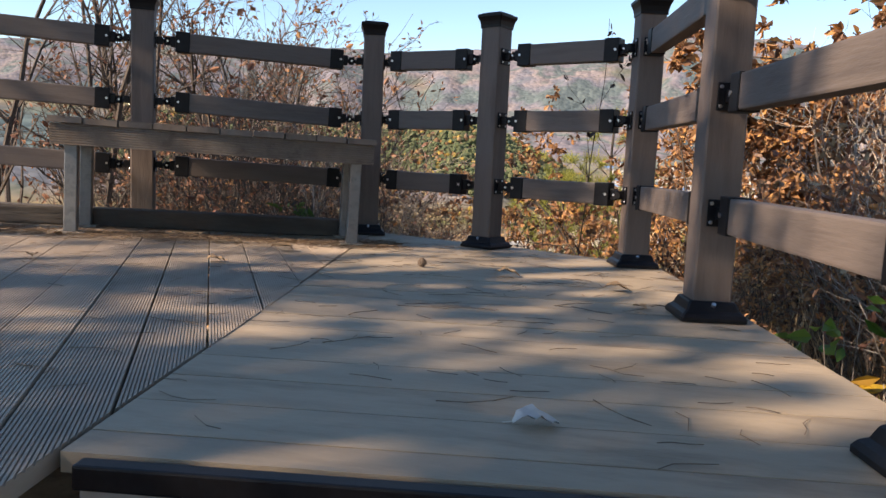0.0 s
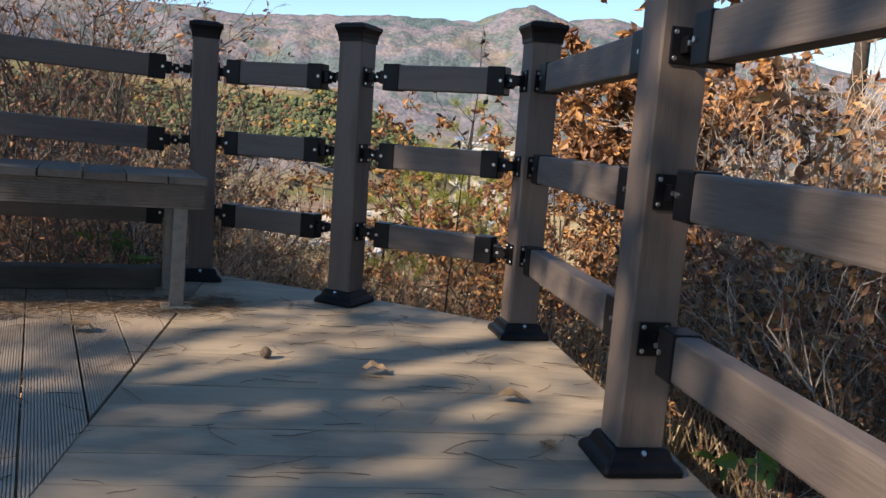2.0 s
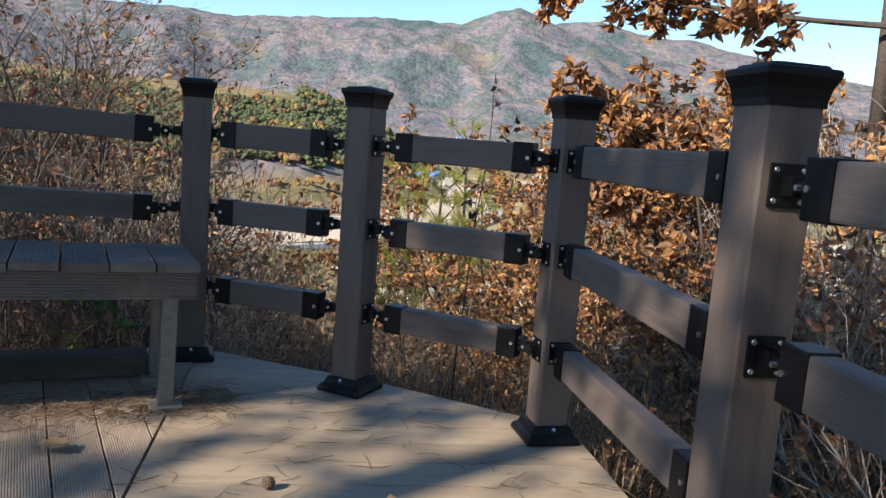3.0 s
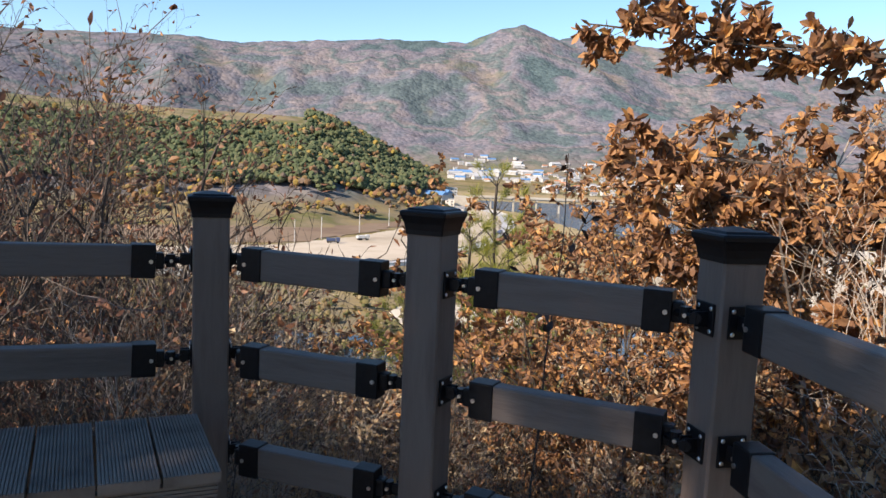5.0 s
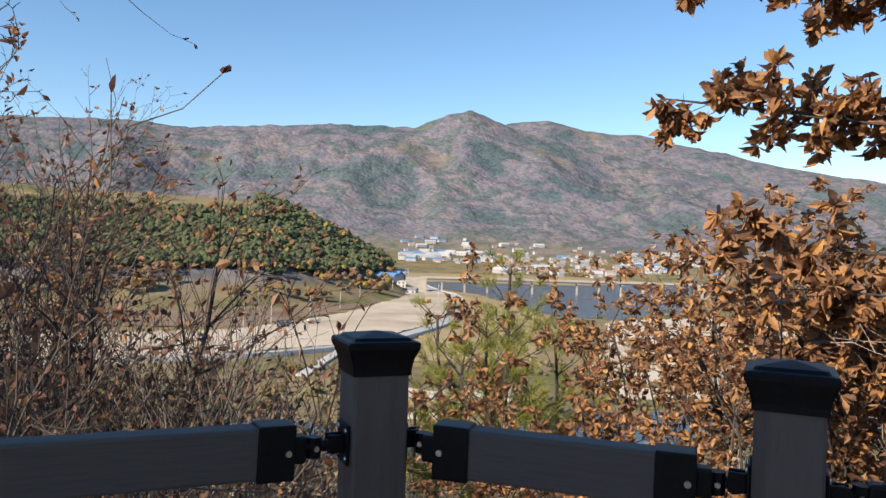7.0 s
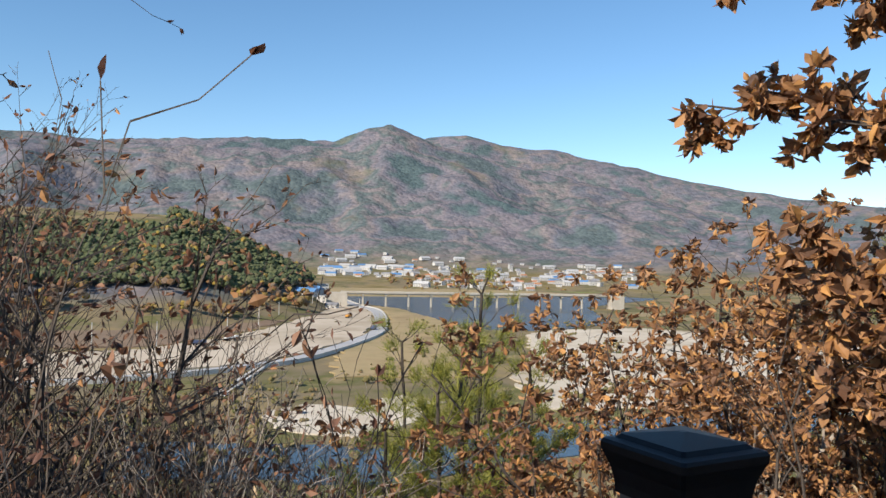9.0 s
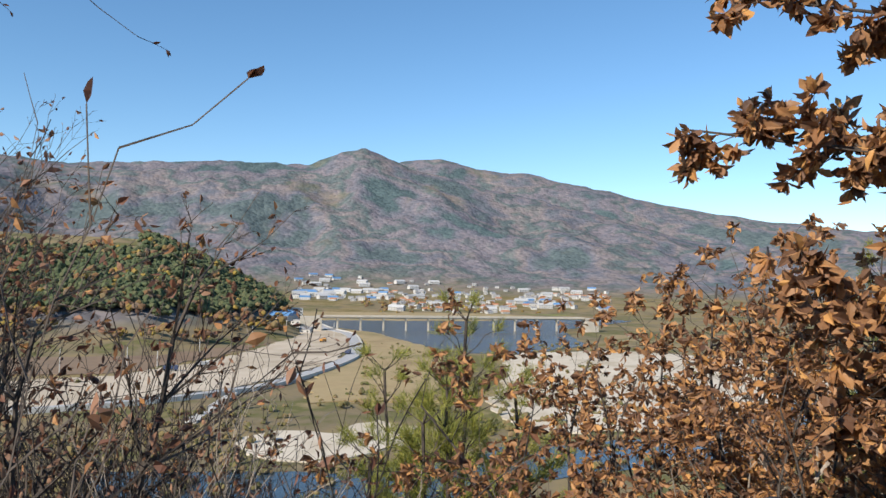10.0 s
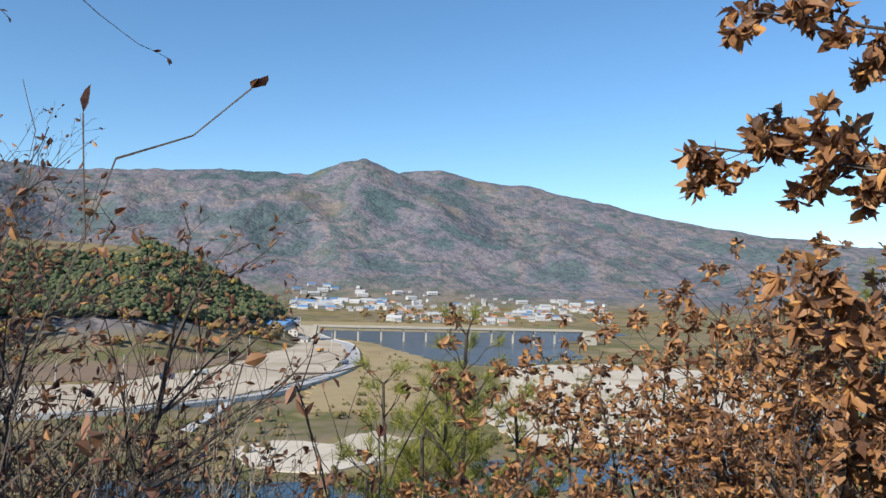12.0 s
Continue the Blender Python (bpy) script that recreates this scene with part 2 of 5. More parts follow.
def land(x, y):
    """Height of the ground, and how much of it is wooded."""
    r, az = math.hypot(x, y), math.degrees(math.atan2(x, y))
    front = smooth(-110, -70, az) * (1 - smooth(95, 125, az))
    d = outside(x, y)
    hill = -0.75 if d < 0 else -0.62 - 0.13 * d if d < 0.6 else -0.70 - 0.60 * (d - 0.6)
    if r > 3:
        hill += 0.5 * min(1.0, d / 6 if d > 0 else 0) * fractal(x * 0.18, y * 0.18, 3.0)
        if d < 0:
            hill += smooth(6, 60, -d) * 9
    z = max(VALLEY + 0.25 * fractal(x * 0.01, y * 0.01, 1.0), hill)
    wood = 0.0
    if r > 60:
        # floor of the valley climbs towards the mountain
        z += front * 24 * smooth(1150, 1950, r)
        # wooded spur
        if az < 6:
            crest = 1.4 + 880 * math.tan(radians(float(np.interp(az, SPUR_AZ, SPUR_EL)))) - VALLEY
            up = smooth(560 + 10 * max(-9.0, az), 880, r) * (1 - 0.75 * smooth(900, 1500, r))
            h = max(0.0, crest) * up * smooth(5.0, 2.0, az) if az > 2 else max(0.0, crest) * up
            h *= 1 + 0.10 * fractal(x * 0.012, y * 0.012, 5.0) * (1 - up)
            z = max(z, VALLEY + h) if h > 1 else z
            wood = smooth(6, 22, h) * (1 - smooth(745, 775, r) * smooth(-9.0, -9.8, az)) if h > 4 else 0.0
        # main mountain
        crest = 1.4 + 2900 * math.tan(radians(float(np.interp(az, CREST_AZ, CREST_EL))))
        t = smooth(1800, 3050, r) * 0.45 + 0.55 * min(1.0, max(0.0, (r - 1850) / 1050))
        gully = noise.ridged_multi_fractal((x * 0.0019 + 3, y * 0.0011, 2.0), 1.15, 2.1, 4, 1.0, 2.0) - 1.0
        body = (crest + 22) * (t ** 1.15)
        body += min(1.0, t * 1.3) * (1 - smooth(0.6, 0.97, t)) * gully * 105
        body += smooth(0.05, 0.3, t) * 9 * fractal(x * 0.012, y * 0.012, 9.0)
        body *= 1 - 0.6 * smooth(2950, 3900, r)
        far = 1.4 + 3900 * math.tan(radians(float(np.interp(az, BACK_AZ, BACK_EL))))
        far = (far + 22) * smooth(2900, 3900, r) * (1 - 0.4 * smooth(3900, 4700, r))
        far += smooth(3000, 3600, r) * 10 * fractal(x * 0.006, y * 0.006, 4.0)
        z += max(body, far, 0.0) * max(front, 0.25)
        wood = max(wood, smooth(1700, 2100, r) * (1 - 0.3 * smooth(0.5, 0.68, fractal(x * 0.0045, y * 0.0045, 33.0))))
    return z, wood


def land_material():
    m = bpy.data.materials.new("land")
    m.use_nodes = True
    nt = m.node_tree
    n, li = nt.nodes, nt.links
    bs = n["Principled BSDF"]
    bs.inputs["Roughness"].default_value = 0.95
    bs.inputs["Specular IOR Level"].default_value = 0.1
    tc = n.new("ShaderNodeTexCoord")

    def noise_ramp(scale, cols, lo=0.35, hi=0.65, detail=6):
        t = n.new("ShaderNodeTexNoise")
        t.inputs["Scale"].default_value, t.inputs["Detail"].default_value = scale, detail
        t.inputs["Roughness"].default_value = 0.62
        li.new(tc.outputs["Object"], t.inputs["Vector"])
        r = n.new("ShaderNodeValToRGB")
        e = r.color_ramp.elements
        span = np.linspace(lo, hi, len(cols))
        e[0].position, e[0].color = span[0], (*cols[0], 1)
        e[1].position, e[1].color = span[-1], (*cols[-1], 1)
        for p, c in list(zip(span, cols))[1:-1]:
            e.new(p).color = (*c, 1)
        li.new(t.outputs["Fac"], r.inputs["Fac"])
        return t, r

    def mix(fac, a, b, mode="MIX"):
        x = n.new("ShaderNodeMix")
        x.data_type, x.blend_type = "RGBA", mode
        if isinstance(fac, float):
            x.inputs["Factor"].default_value = fac
        else:
            li.new(fac, x.inputs["Factor"])
        li.new(a, x.inputs["A"])
        li.new(b, x.inputs["B"])
        return x.outputs["Result"]

    _, field = noise_ramp(0.012, [(0.16, 0.13, 0.05), (0.26, 0.2, 0.1), (0.2, 0.16, 0.1), (0.12, 0.12, 0.045), (0.3, 0.23, 0.13)], 0.36, 0.64)
    _, near = noise_ramp(3.0, [(0.09, 0.06, 0.038), (0.2, 0.14, 0.09), (0.3, 0.22, 0.145), (0.15, 0.1, 0.066)])
    # blue-violet cast of these forest tones stands in for distance haze
    _, hazed_stands = noise_ramp(0.0026, [(0.08, 0.118, 0.125), (0.14, 0.143, 0.17), (0.178, 0.162, 0.182), (0.09, 0.122, 0.126), (0.198, 0.174, 0.178), (0.135, 0.14, 0.168), (0.095, 0.126, 0.132)], 0.38, 0.62, 3.5)
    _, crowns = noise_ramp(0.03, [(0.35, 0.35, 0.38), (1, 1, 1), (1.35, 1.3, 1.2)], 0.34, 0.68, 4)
    forest = mix(0.3, hazed_stands.outputs["Color"], crowns.outputs["Color"], "MULTIPLY")
    # one cell for each tree crown
    cell = n.new("ShaderNodeTexVoronoi")
    cell.inputs["Scale"].default_value = 0.085
    li.new(tc.outputs["Object"], cell.inputs["Vector"])
    grey = n.new("ShaderNodeSeparateColor")
    li.new(cell.outputs["Color"], grey.inputs["Color"])
    tone = n.new("ShaderNodeValToRGB")
    for k, (p, col) in enumerate(((0.0, (0.62, 0.65, 0.66)), (1.0, (1.2, 1.16, 1.1)), (0.3, (0.86, 0.87, 0.88)), (0.7, (1.02, 1.0, 1.0)))):
        e = tone.color_ramp.elements[k] if k < 2 else tone.color_ramp.elements.new(p)
        e.position, e.color = p, (*col, 1)
    li.new(grey.outputs[0], tone.inputs["Fac"])
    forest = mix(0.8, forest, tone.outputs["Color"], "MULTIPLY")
    at = n.new("ShaderNodeAttribute")
    at.attribute_name = "wooded"
    at2 = n.new("ShaderNodeAttribute")
    at2.attribute_name = "slope_near"
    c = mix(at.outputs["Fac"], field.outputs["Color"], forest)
    c = mix(at2.outputs["Fac"], c, near.outputs["Color"])
    li.new(c, bs.inputs["Base Color"])
    bp = n.new("ShaderNodeBump")
    bp.inputs["Strength"].default_value, bp.inputs["Distance"].default_value = 0.7, 4.0
    hm = n.new("ShaderNodeMath")
    hm.operation = "MULTIPLY"
    inv = n.new("ShaderNodeMath")
    inv.operation = "SUBTRACT"
    inv.inputs[0].default_value = 1.0
    crown = n.new("ShaderNodeMath")
    crown.operation = "MULTIPLY"
    crown.inputs[1].default_value = 0.9
    li.new(cell.outputs["Distance"], crown.inputs[0])
    li.new(crown.outputs[0], inv.inputs[1])
    li.new(inv.outputs[0], hm.inputs[0])
    li.new(at.outputs["Fac"], hm.inputs[1])
    li.new(hm.outputs[0], bp.inputs["Height"])
    li.new(bp.outputs[0], bs.inputs["Normal"])
    return m


def build_land():
    az = [radians(a) for a in np.concatenate([np.arange(-180, -60, 6.0), np.arange(-60, -22, 1.0), np.arange(-22, 45, 0.3), np.arange(45, 80, 1.0), np.arange(80, 180, 6.0)])]
    radii = np.concatenate([np.arange(0.4, 9.0, 0.4), np.geomspace(9.0, 90, 60)[1:], np.geomspace(90, 1700, 70)[1:], np.arange(1715, 3100, 14), np.geomspace(3110, 4750, 40)])
    verts, wood, close = [(0, 0, land(0, 0)[0])], [0.0], [1.0]
    for r in radii:
        for a in az:
            x, y = r * math.sin(a), r * math.cos(a)
            z, w = land(x, y)
            verts.append((x, y, z))
            wood.append(w)
            close.append(1 - smooth(60, 95, r))
    n, faces = len(az), []
    for i in range(n):
        faces.append((0, 1 + (i + 1) % n, 1 + i))
    for k in range(len(radii) - 1):
        for i in range(n):
            j = (i + 1) % n
            faces.append((1 + k * n + i, 1 + k * n + j, 1 + (k + 1) * n + j, 1 + (k + 1) * n + i))
    me = bpy.data.meshes.new("ground")
    me.from_pydata(verts, [], faces)
    me.attributes.new("wooded", "FLOAT", "POINT").data.foreach_set("value", wood)
    me.attributes.new("slope_near", "FLOAT", "POINT").data.foreach_set("value", close)
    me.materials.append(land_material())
    me.shade_smooth()
    me.update()
    return tagged(new("ground", me), "hillside, valley floor and wooded autumn mountains", "ground", kind="structure")


build_land()


# ---------------------------------------------------------------- deck
U = Vector((math.cos(radians(6.7)), math.sin(radians(6.7)), 0))
MITRE_A, MITRE_B = (0.13, 1.12), (-0.345, 4.33)
A, B, C, D, E, F = (-1.385, 3.735), (-0.354, 4.205), (0.323, 3.934), (1.0, 3.58), (1.14, 2.49), (1.30, 1.38)
Z = (-2.42, 3.24)
# the ribbed half rises gently away from the mitre
hinge = Vector((MITRE_B[0] - MITRE_A[0], MITRE_B[1] - MITRE_A[1], 0)).normalized()
TILT = Matrix.Translation((*MITRE_A, 0)) @ Matrix.Rotation(radians(1.3), 4, hinge) @ Matrix.Translation((-MITRE_A[0], -MITRE_A[1], 0))


def tilted(x, y):
    """Rise of the ribbed half at a place."""
    return max(0.0, (TILT @ Vector((x, y, 0))).z)


RIGHT_SIDE = [MITRE_A, (1.44, 1.275), (1.265, 2.5), (1.13, 3.655), (0.375, 4.05), MITRE_B]
LEFT_SIDE = [MITRE_A, MITRE_B, (-1.45, 3.845), (-2.5, 3.33), (-4.2, 2.45), (-4.2, -1.6), (0.53, -1.6)]
floor = tagged(new("deck"), "worn brown composite decking with ribbed boards meeting smooth ones", "deck", kind="structure")


def strips(outline, angle, pitch, gap, phase=0.0):
    """Across-ranges of the boards that fill a convex outline, boards running along angle, and a cutter for each."""
    ca, sa = math.cos(angle), math.sin(angle)
    across = [-sa * x + ca * y for x, y in outline]
    along = [ca * x + sa * y for x, y in outline]
    lo, hi = min(along) - 0.1, max(along) + 0.1

    def cut(s0, s1):
        return clip([(ca * p - sa * q, sa * p + ca * q) for p, q in ((lo, s0), (hi, s0), (hi, s1), (lo, s1))], outline)

    def ends(s):
        """Where the line at s across enters and leaves the outline."""
        hits = []
        for (p0, a0), (p1, a1) in zip(zip(along, across), zip(along[1:] + along[:1], across[1:] + across[:1])):
            if (a0 - s) * (a1 - s) < 0:
                hits.append(p0 + (p1 - p0) * (s - a0) / (a1 - a0))
        if len(hits) < 2:
            return None
        return [(ca * p - sa * s, sa * p + ca * s) for p in (min(hits), max(hits))]

    k = math.floor((min(across) - phase) / pitch)
    while k * pitch + phase < max(across):
        a0 = k * pitch + phase + gap / 2
        yield a0, a0 + pitch - gap, cut, ends
        k += 1


def profile_board(rows, z0):
    """One board from lines across it: the two ends of each line and its height."""
    sh, n = Shape(), len(rows)
    v = []
    for (p, q), z in rows:
        v += [(*p, z), (*q, z), (*p, z0), (*q, z0)]
    f = []
    for i in range(n - 1):
        a, b = 4 * i, 4 * i + 4
        f += [(a, a + 1, b + 1, b), (a + 2, b + 2, b + 3, a + 3), (a, b, b + 2, a + 2), (a + 1, a + 3, b + 3, b + 1)]
    f += [(0, 2, 3, 1), (4 * n - 4, 4 * n - 3, 4 * n - 1, 4 * n - 2)]
    return sh.add(v, f)


def rib_line(width, ribs, high, low):
    """Heights across a ribbed face: (place across, height)."""
    w, line = width / ribs, []
    for i in range(ribs):
        for k, h in ((0.02, low), (0.14, high), (0.74, high), (0.86, low)):
            line.append(((i + k) * w, h))
    return line


def ccw(poly):
    s = sum(a[0] * b[1] - a[1] * b[0] for a, b in zip(poly, poly[1:] + poly[:1]))
    return poly if s > 0 else poly[::-1]


RIGHT_SIDE, LEFT_SIDE = ccw(RIGHT_SIDE), ccw(LEFT_SIDE)


def build_deck():
    rng = random.Random(3)
    for s0, s1, cut, _ in strips(RIGHT_SIDE, radians(6.7), 0.145, 0.004, 0.02):
        poly = cut(s0, s1)
        if poly:
            part("board", Shape().prism(poly, -0.03, rng.uniform(-0.0015, 0.0)), DECK, floor)
    for s0, s1, _, ends in strips(LEFT_SIDE, radians(90 + 27.5), 0.1375, 0.004, 0.0105):
        h = rng.uniform(-0.001, 0.002)
        rows = [(ends(s0 + s), z) for s, z in rib_line(s1 - s0, 20, h, h - 0.0035)]
        short = rng.choice((0.0, 0.004, 0.01, 0.028))
        rows = [r for r in rows if r[0]]
        if len(rows) > 3:
            part("ribbed_board", profile_board(rows, -0.03), RIBBED, floor, m=TILT @ Matrix.Translation((-short * 0.45, short * 0.9, 0)))
    # dark fascia under the outer edges, joists and posts that carry the boards
    outer = [(1.44, 1.275), (1.265, 2.5), (1.13, 3.655), (0.375, 4.05), MITRE_B, (-1.45, 3.845), (-2.5, 3.33), (-4.2, 2.45)]
    for a, b in zip(outer, outer[1:]):
        mid, d = Vector(((a[0] + b[0]) / 2, (a[1] + b[1]) / 2)), Vector((b[0] - a[0], b[1] - a[1]))
        inward = Vector((-d.y, d.x)).normalized() * 0.03
        part("fascia", Shape().box((d.length, 0.03, 0.12), bevel=0.003), TIMBER, floor, m=pose(mid.x + inward.x, mid.y + inward.y, -0.095 + (tilted(*a) + tilted(*b)) / 2, 0, math.degrees(math.atan2(tilted(*a) - tilted(*b), d.length)), math.degrees(math.atan2(d.y, d.x))))
        part("pile", Shape().box((0.12, 0.12, 1.6), bevel=0.006), TIMBER, floor, m=pose(a[0] + inward.x * 4, a[1] + inward.y * 4, -0.86, 0, 0, 10))
    part("joist", Shape().box((1.25, 0.04, 0.12)), TIMBER, floor, m=pose(0.78, 1.28, -0.095, 0, 0, 6.7))


build_deck()


def build_stairs():
    st = thing("stairs", "grey composite stairs climbing to the deck", "stairs", kind="structure")
    v = Vector((-U.y, U.x, 0))
    left, width = Vector((0.17, 1.12, 0)), 1.24
    for k in range(1, 8):
        z = -0.19 * k
        o = left + U * width / 2 - v * (0.30 * k - 0.15 - 0.02)
        part("tread", Shape().box((width, 0.31, 0.03), bevel=0.004), TREAD, st, m=pose(o.x, o.y, z - 0.015, 0, 0, 6.7))
        o = left + U * width / 2 - v * (0.30 * (k - 1) + 0.012)
        part("riser", Shape().box((width, 0.018, 0.158), bevel=0.002), TREAD, st, m=pose(o.x, o.y, z + 0.08, 0, 0, 6.7))
    for s in (-0.012, width + 0.012):
        a, b = left + U * s - v * 0.05 + Vector((0, 0, -0.3)), left + U * s - v * 2.1 + Vector((0, 0, -1.6))
        sh = Shape()
        t = U * 0.012
        q = [a + Vector((0, 0, 0.24)), a - Vector((0, 0, 0.14)), b - Vector((0, 0, 0.14)), b + Vector((0, 0, 0.24))]
        sh.add([p - t for p in q] + [p + t for p in q], [(0, 1, 2, 3), (7, 6, 5, 4)] + [(i, i + 4, (i + 1) % 4 + 4, (i + 1) % 4) for i in range(4)])
        part("stringer", sh, TIMBER, st)
    # black here stands for the shadow in the recess below the deck edge
    part("nosing", Shape().box((1.24, 0.03, 0.034), bevel=0.004), BLACK, st, m=pose(left.x + 0.615 - 0.002, left.y + 0.055, -0.0205, 0, 0, 6.7))


build_stairs()


# ---------------------------------------------------------------- fence
H = 1.1
LEVELS = (0.905, 0.61, 0.298)


def toward(a, b):
    return Vector((b[0] - a[0], b[1] - a[1], 0)).normalized()


def face_of(turn, d):
    best = max(range(4), key=lambda k: Vector((math.cos(turn + k * math.pi / 2), math.sin(turn + k * math.pi / 2), 0)).dot(d))
    return turn + best * math.pi / 2


def build_post(at, degrees_turn, neighbours):
    ob = thing("fence_post", "square brown composite fence post with black cap and foot", "fence post", pose(at[0], at[1], tilted(*at), 0, 0, degrees_turn), "fence posts")
    part("shaft", Shape().loft([(0.053, 0.004), (0.053, H - 0.05)], 0.005), POST, ob)
    part("cap", Shape().loft([(0.0565, H - 0.064), (0.057, H - 0.052), (0.0605, H - 0.034), (0.066, H - 0.02), (0.069, H - 0.014), (0.0695, H - 0.005), (0.067, H - 0.001), (0.057, H + 0.001), (0.052, H + 0.006), (0.005, H + 0.014)], 0.004), BLACK, ob, "black cap with a low pyramid top")
    foot = part("foot", Shape().loft([(0.09, 0.002), (0.09, 0.012), (0.084, 0.022), (0.073, 0.03), (0.065, 0.05), (0.061, 0.054), (0.057, 0.055)], 0.005), BLACK, ob, "black stepped foot collar")
    sc = Shape()
    sc.rod((0, -0.062, 0.04), (0, -0.073, 0.05), 0.006, sides=8)
    part("screw", sc, SCREW, foot)
    for d in neighbours:
        a = face_of(radians(degrees_turn), d) - radians(degrees_turn)
        for lv in LEVELS:
            plate = part("bracket", Shape().box((0.006, 0.07, 0.074), bevel=0.0025), BLACK, ob, "black square bracket plate",
                         m=Matrix.Rotation(a, 4, "Z") @ Matrix.Translation((0.057, 0, lv)))
            for y in (-0.025, 0.025):
                for zz in (-0.026, 0.026):
                    part("screw", SCREW_MESH, SCREW, plate, m=Matrix.Translation((0.003, y, zz)))
            part("lug", LUG_MESH, BLACK, plate, m=Matrix.Translation((0.003, 0, 0)))
    return ob


SCREW_MESH = Shape().rod((0, 0, 0), (0.0025, 0, 0), 0.0055, 0.004, sides=8).mesh("screw", SCREW)
LUG_MESH = Shape().box((0.03, 0.007, 0.034), (0.015, -0.011, 0), 0.002).box((0.03, 0.007, 0.034), (0.015, 0.011, 0), 0.002).mesh("lug", BLACK)


def build_rail(p, q, gap_p, gap_q, turn_p, turn_q, hinged):
    d = toward(p, q)
    a3, b3 = Vector((*p, 0)), Vector((*q, 0))
    s, e = a3 + d * gap_p, b3 - d * gap_q
    length = (e - s).length
    mid = (s + e) / 2
    yaw = math.degrees(math.atan2(d.y, d.x))
    made = None
    rng = random.Random(int(abs(p[0] * 997 + q[1] * 131)))
    for lv in LEVELS:
        rise, fall = tilted(*p), tilted(*q)
        m = pose(mid.x, mid.y, lv + (rise + fall) / 2 + rng.uniform(-0.004, 0.004), 0, math.degrees(math.atan2(rise - fall, length)) + rng.uniform(-0.5, 0.5), yaw)
        if made is None:
            ob = thing("fence_rail", "brown composite rail with black end sleeves on hinged links", "fence rail", m, "fence rails")
            part("bar", Shape().box((length - 0.05, 0.052, 0.092), bevel=0.006), RAIL, ob)
            for k in (-1, 1):
                sl = part("end_sleeve", Shape().box((0.068, 0.06, 0.1), bevel=0.004), BLACK, ob, "black end sleeve", m=Matrix.Translation((k * (length / 2 - 0.034), 0, 0)))
                part("bolt", Shape().rod((0, -0.034, 0.0), (0, 0.034, 0.0), 0.006, sides=8), SCREW, sl, m=Matrix.Translation((k * 0.02, 0, 0)))
                # links that reach from the sleeve to the lug on the post
                post, turn = (a3, turn_p) if k < 0 else (b3, turn_q)
                fa = face_of(radians(turn), d * -k)
                target = post + Vector((math.cos(fa), math.sin(fa), 0)) * 0.08
                local = Matrix.Rotation(-radians(yaw), 4, "Z") @ (target - mid)
                tip = Vector((k * length / 2, 0, 0))
                mid_pt = tip.lerp(local, 0.55)
                ln = Shape()
                if hinged:
                    ln.box((0.03, 0.034, 0.05), tip + Vector((k * 0.01, 0, 0)), 0.006)
                    ln.rod(tip, mid_pt, 0.013, 0.011, 8)
                    ln.rod(mid_pt + Vector((0, 0, -0.019)), mid_pt + Vector((0, 0, 0.019)), 0.014, sides=10)
                    ln.rod(mid_pt, local, 0.010, 0.010, 8)
                    ln.rod(local + Vector((0, -0.016, 0)), local + Vector((0, 0.016, 0)), 0.014, sides=10)
                else:
                    ln.rod(tip, local, 0.012, 0.012, 8)
                    ln.rod(local + Vector((0, -0.012, 0)), local + Vector((0, 0.012, 0)), 0.012, sides=10)
                link = part("hinge_link", ln, BLACK, ob, "black hinge link")
                part("pin", Shape().rod(mid_pt + Vector((0, -0.02, 0)), mid_pt + Vector((0, 0.02, 0)), 0.005, sides=8), SCREW, link)
            made = ob
        else:
            copy_thing(made, m)


build_post(Z, 27, [toward(Z, A)])
build_post(A, 25, [toward(A, Z), toward(A, B)])
build_post(B, 18, [toward(B, A), toward(B, C)])
build_post(C, -28, [toward(C, B), toward(C, D)])
build_post(D, 12, [toward(D, C), toward(D, E)])
build_post(E, 8.5, [toward(E, D), toward(E, F)])
build_post(F, 8.5, [toward(F, E), Vector((0.15, -1, 0))])
build_rail(Z, A, 0.15, 0.15, 27, 25, True)
build_rail(A, B, 0.15, 0.16, 25, 18, True)
build_rail(B, C, 0.13, 0.14, 18, -28, True)
build_rail(C, D, 0.14, 0.12, -28, 12, True)
build_rail(D, E, 0.12, 0.1, 12, 8.5, False)
build_rail(E, F, 0.14, 0.1, 8.5, 8.5, False)


# ---------------------------------------------------------------- bench
def ribbed_board(length, width, thick, ribs):
    """A board along y with ribs on its upper face."""
    rows = [(((x - width / 2, -length / 2), (x - width / 2, length / 2)), z) for x, z in rib_line(width, ribs, thick / 2, thick / 2 - 0.0035)]
    return profile_board(rows, -thick / 2)


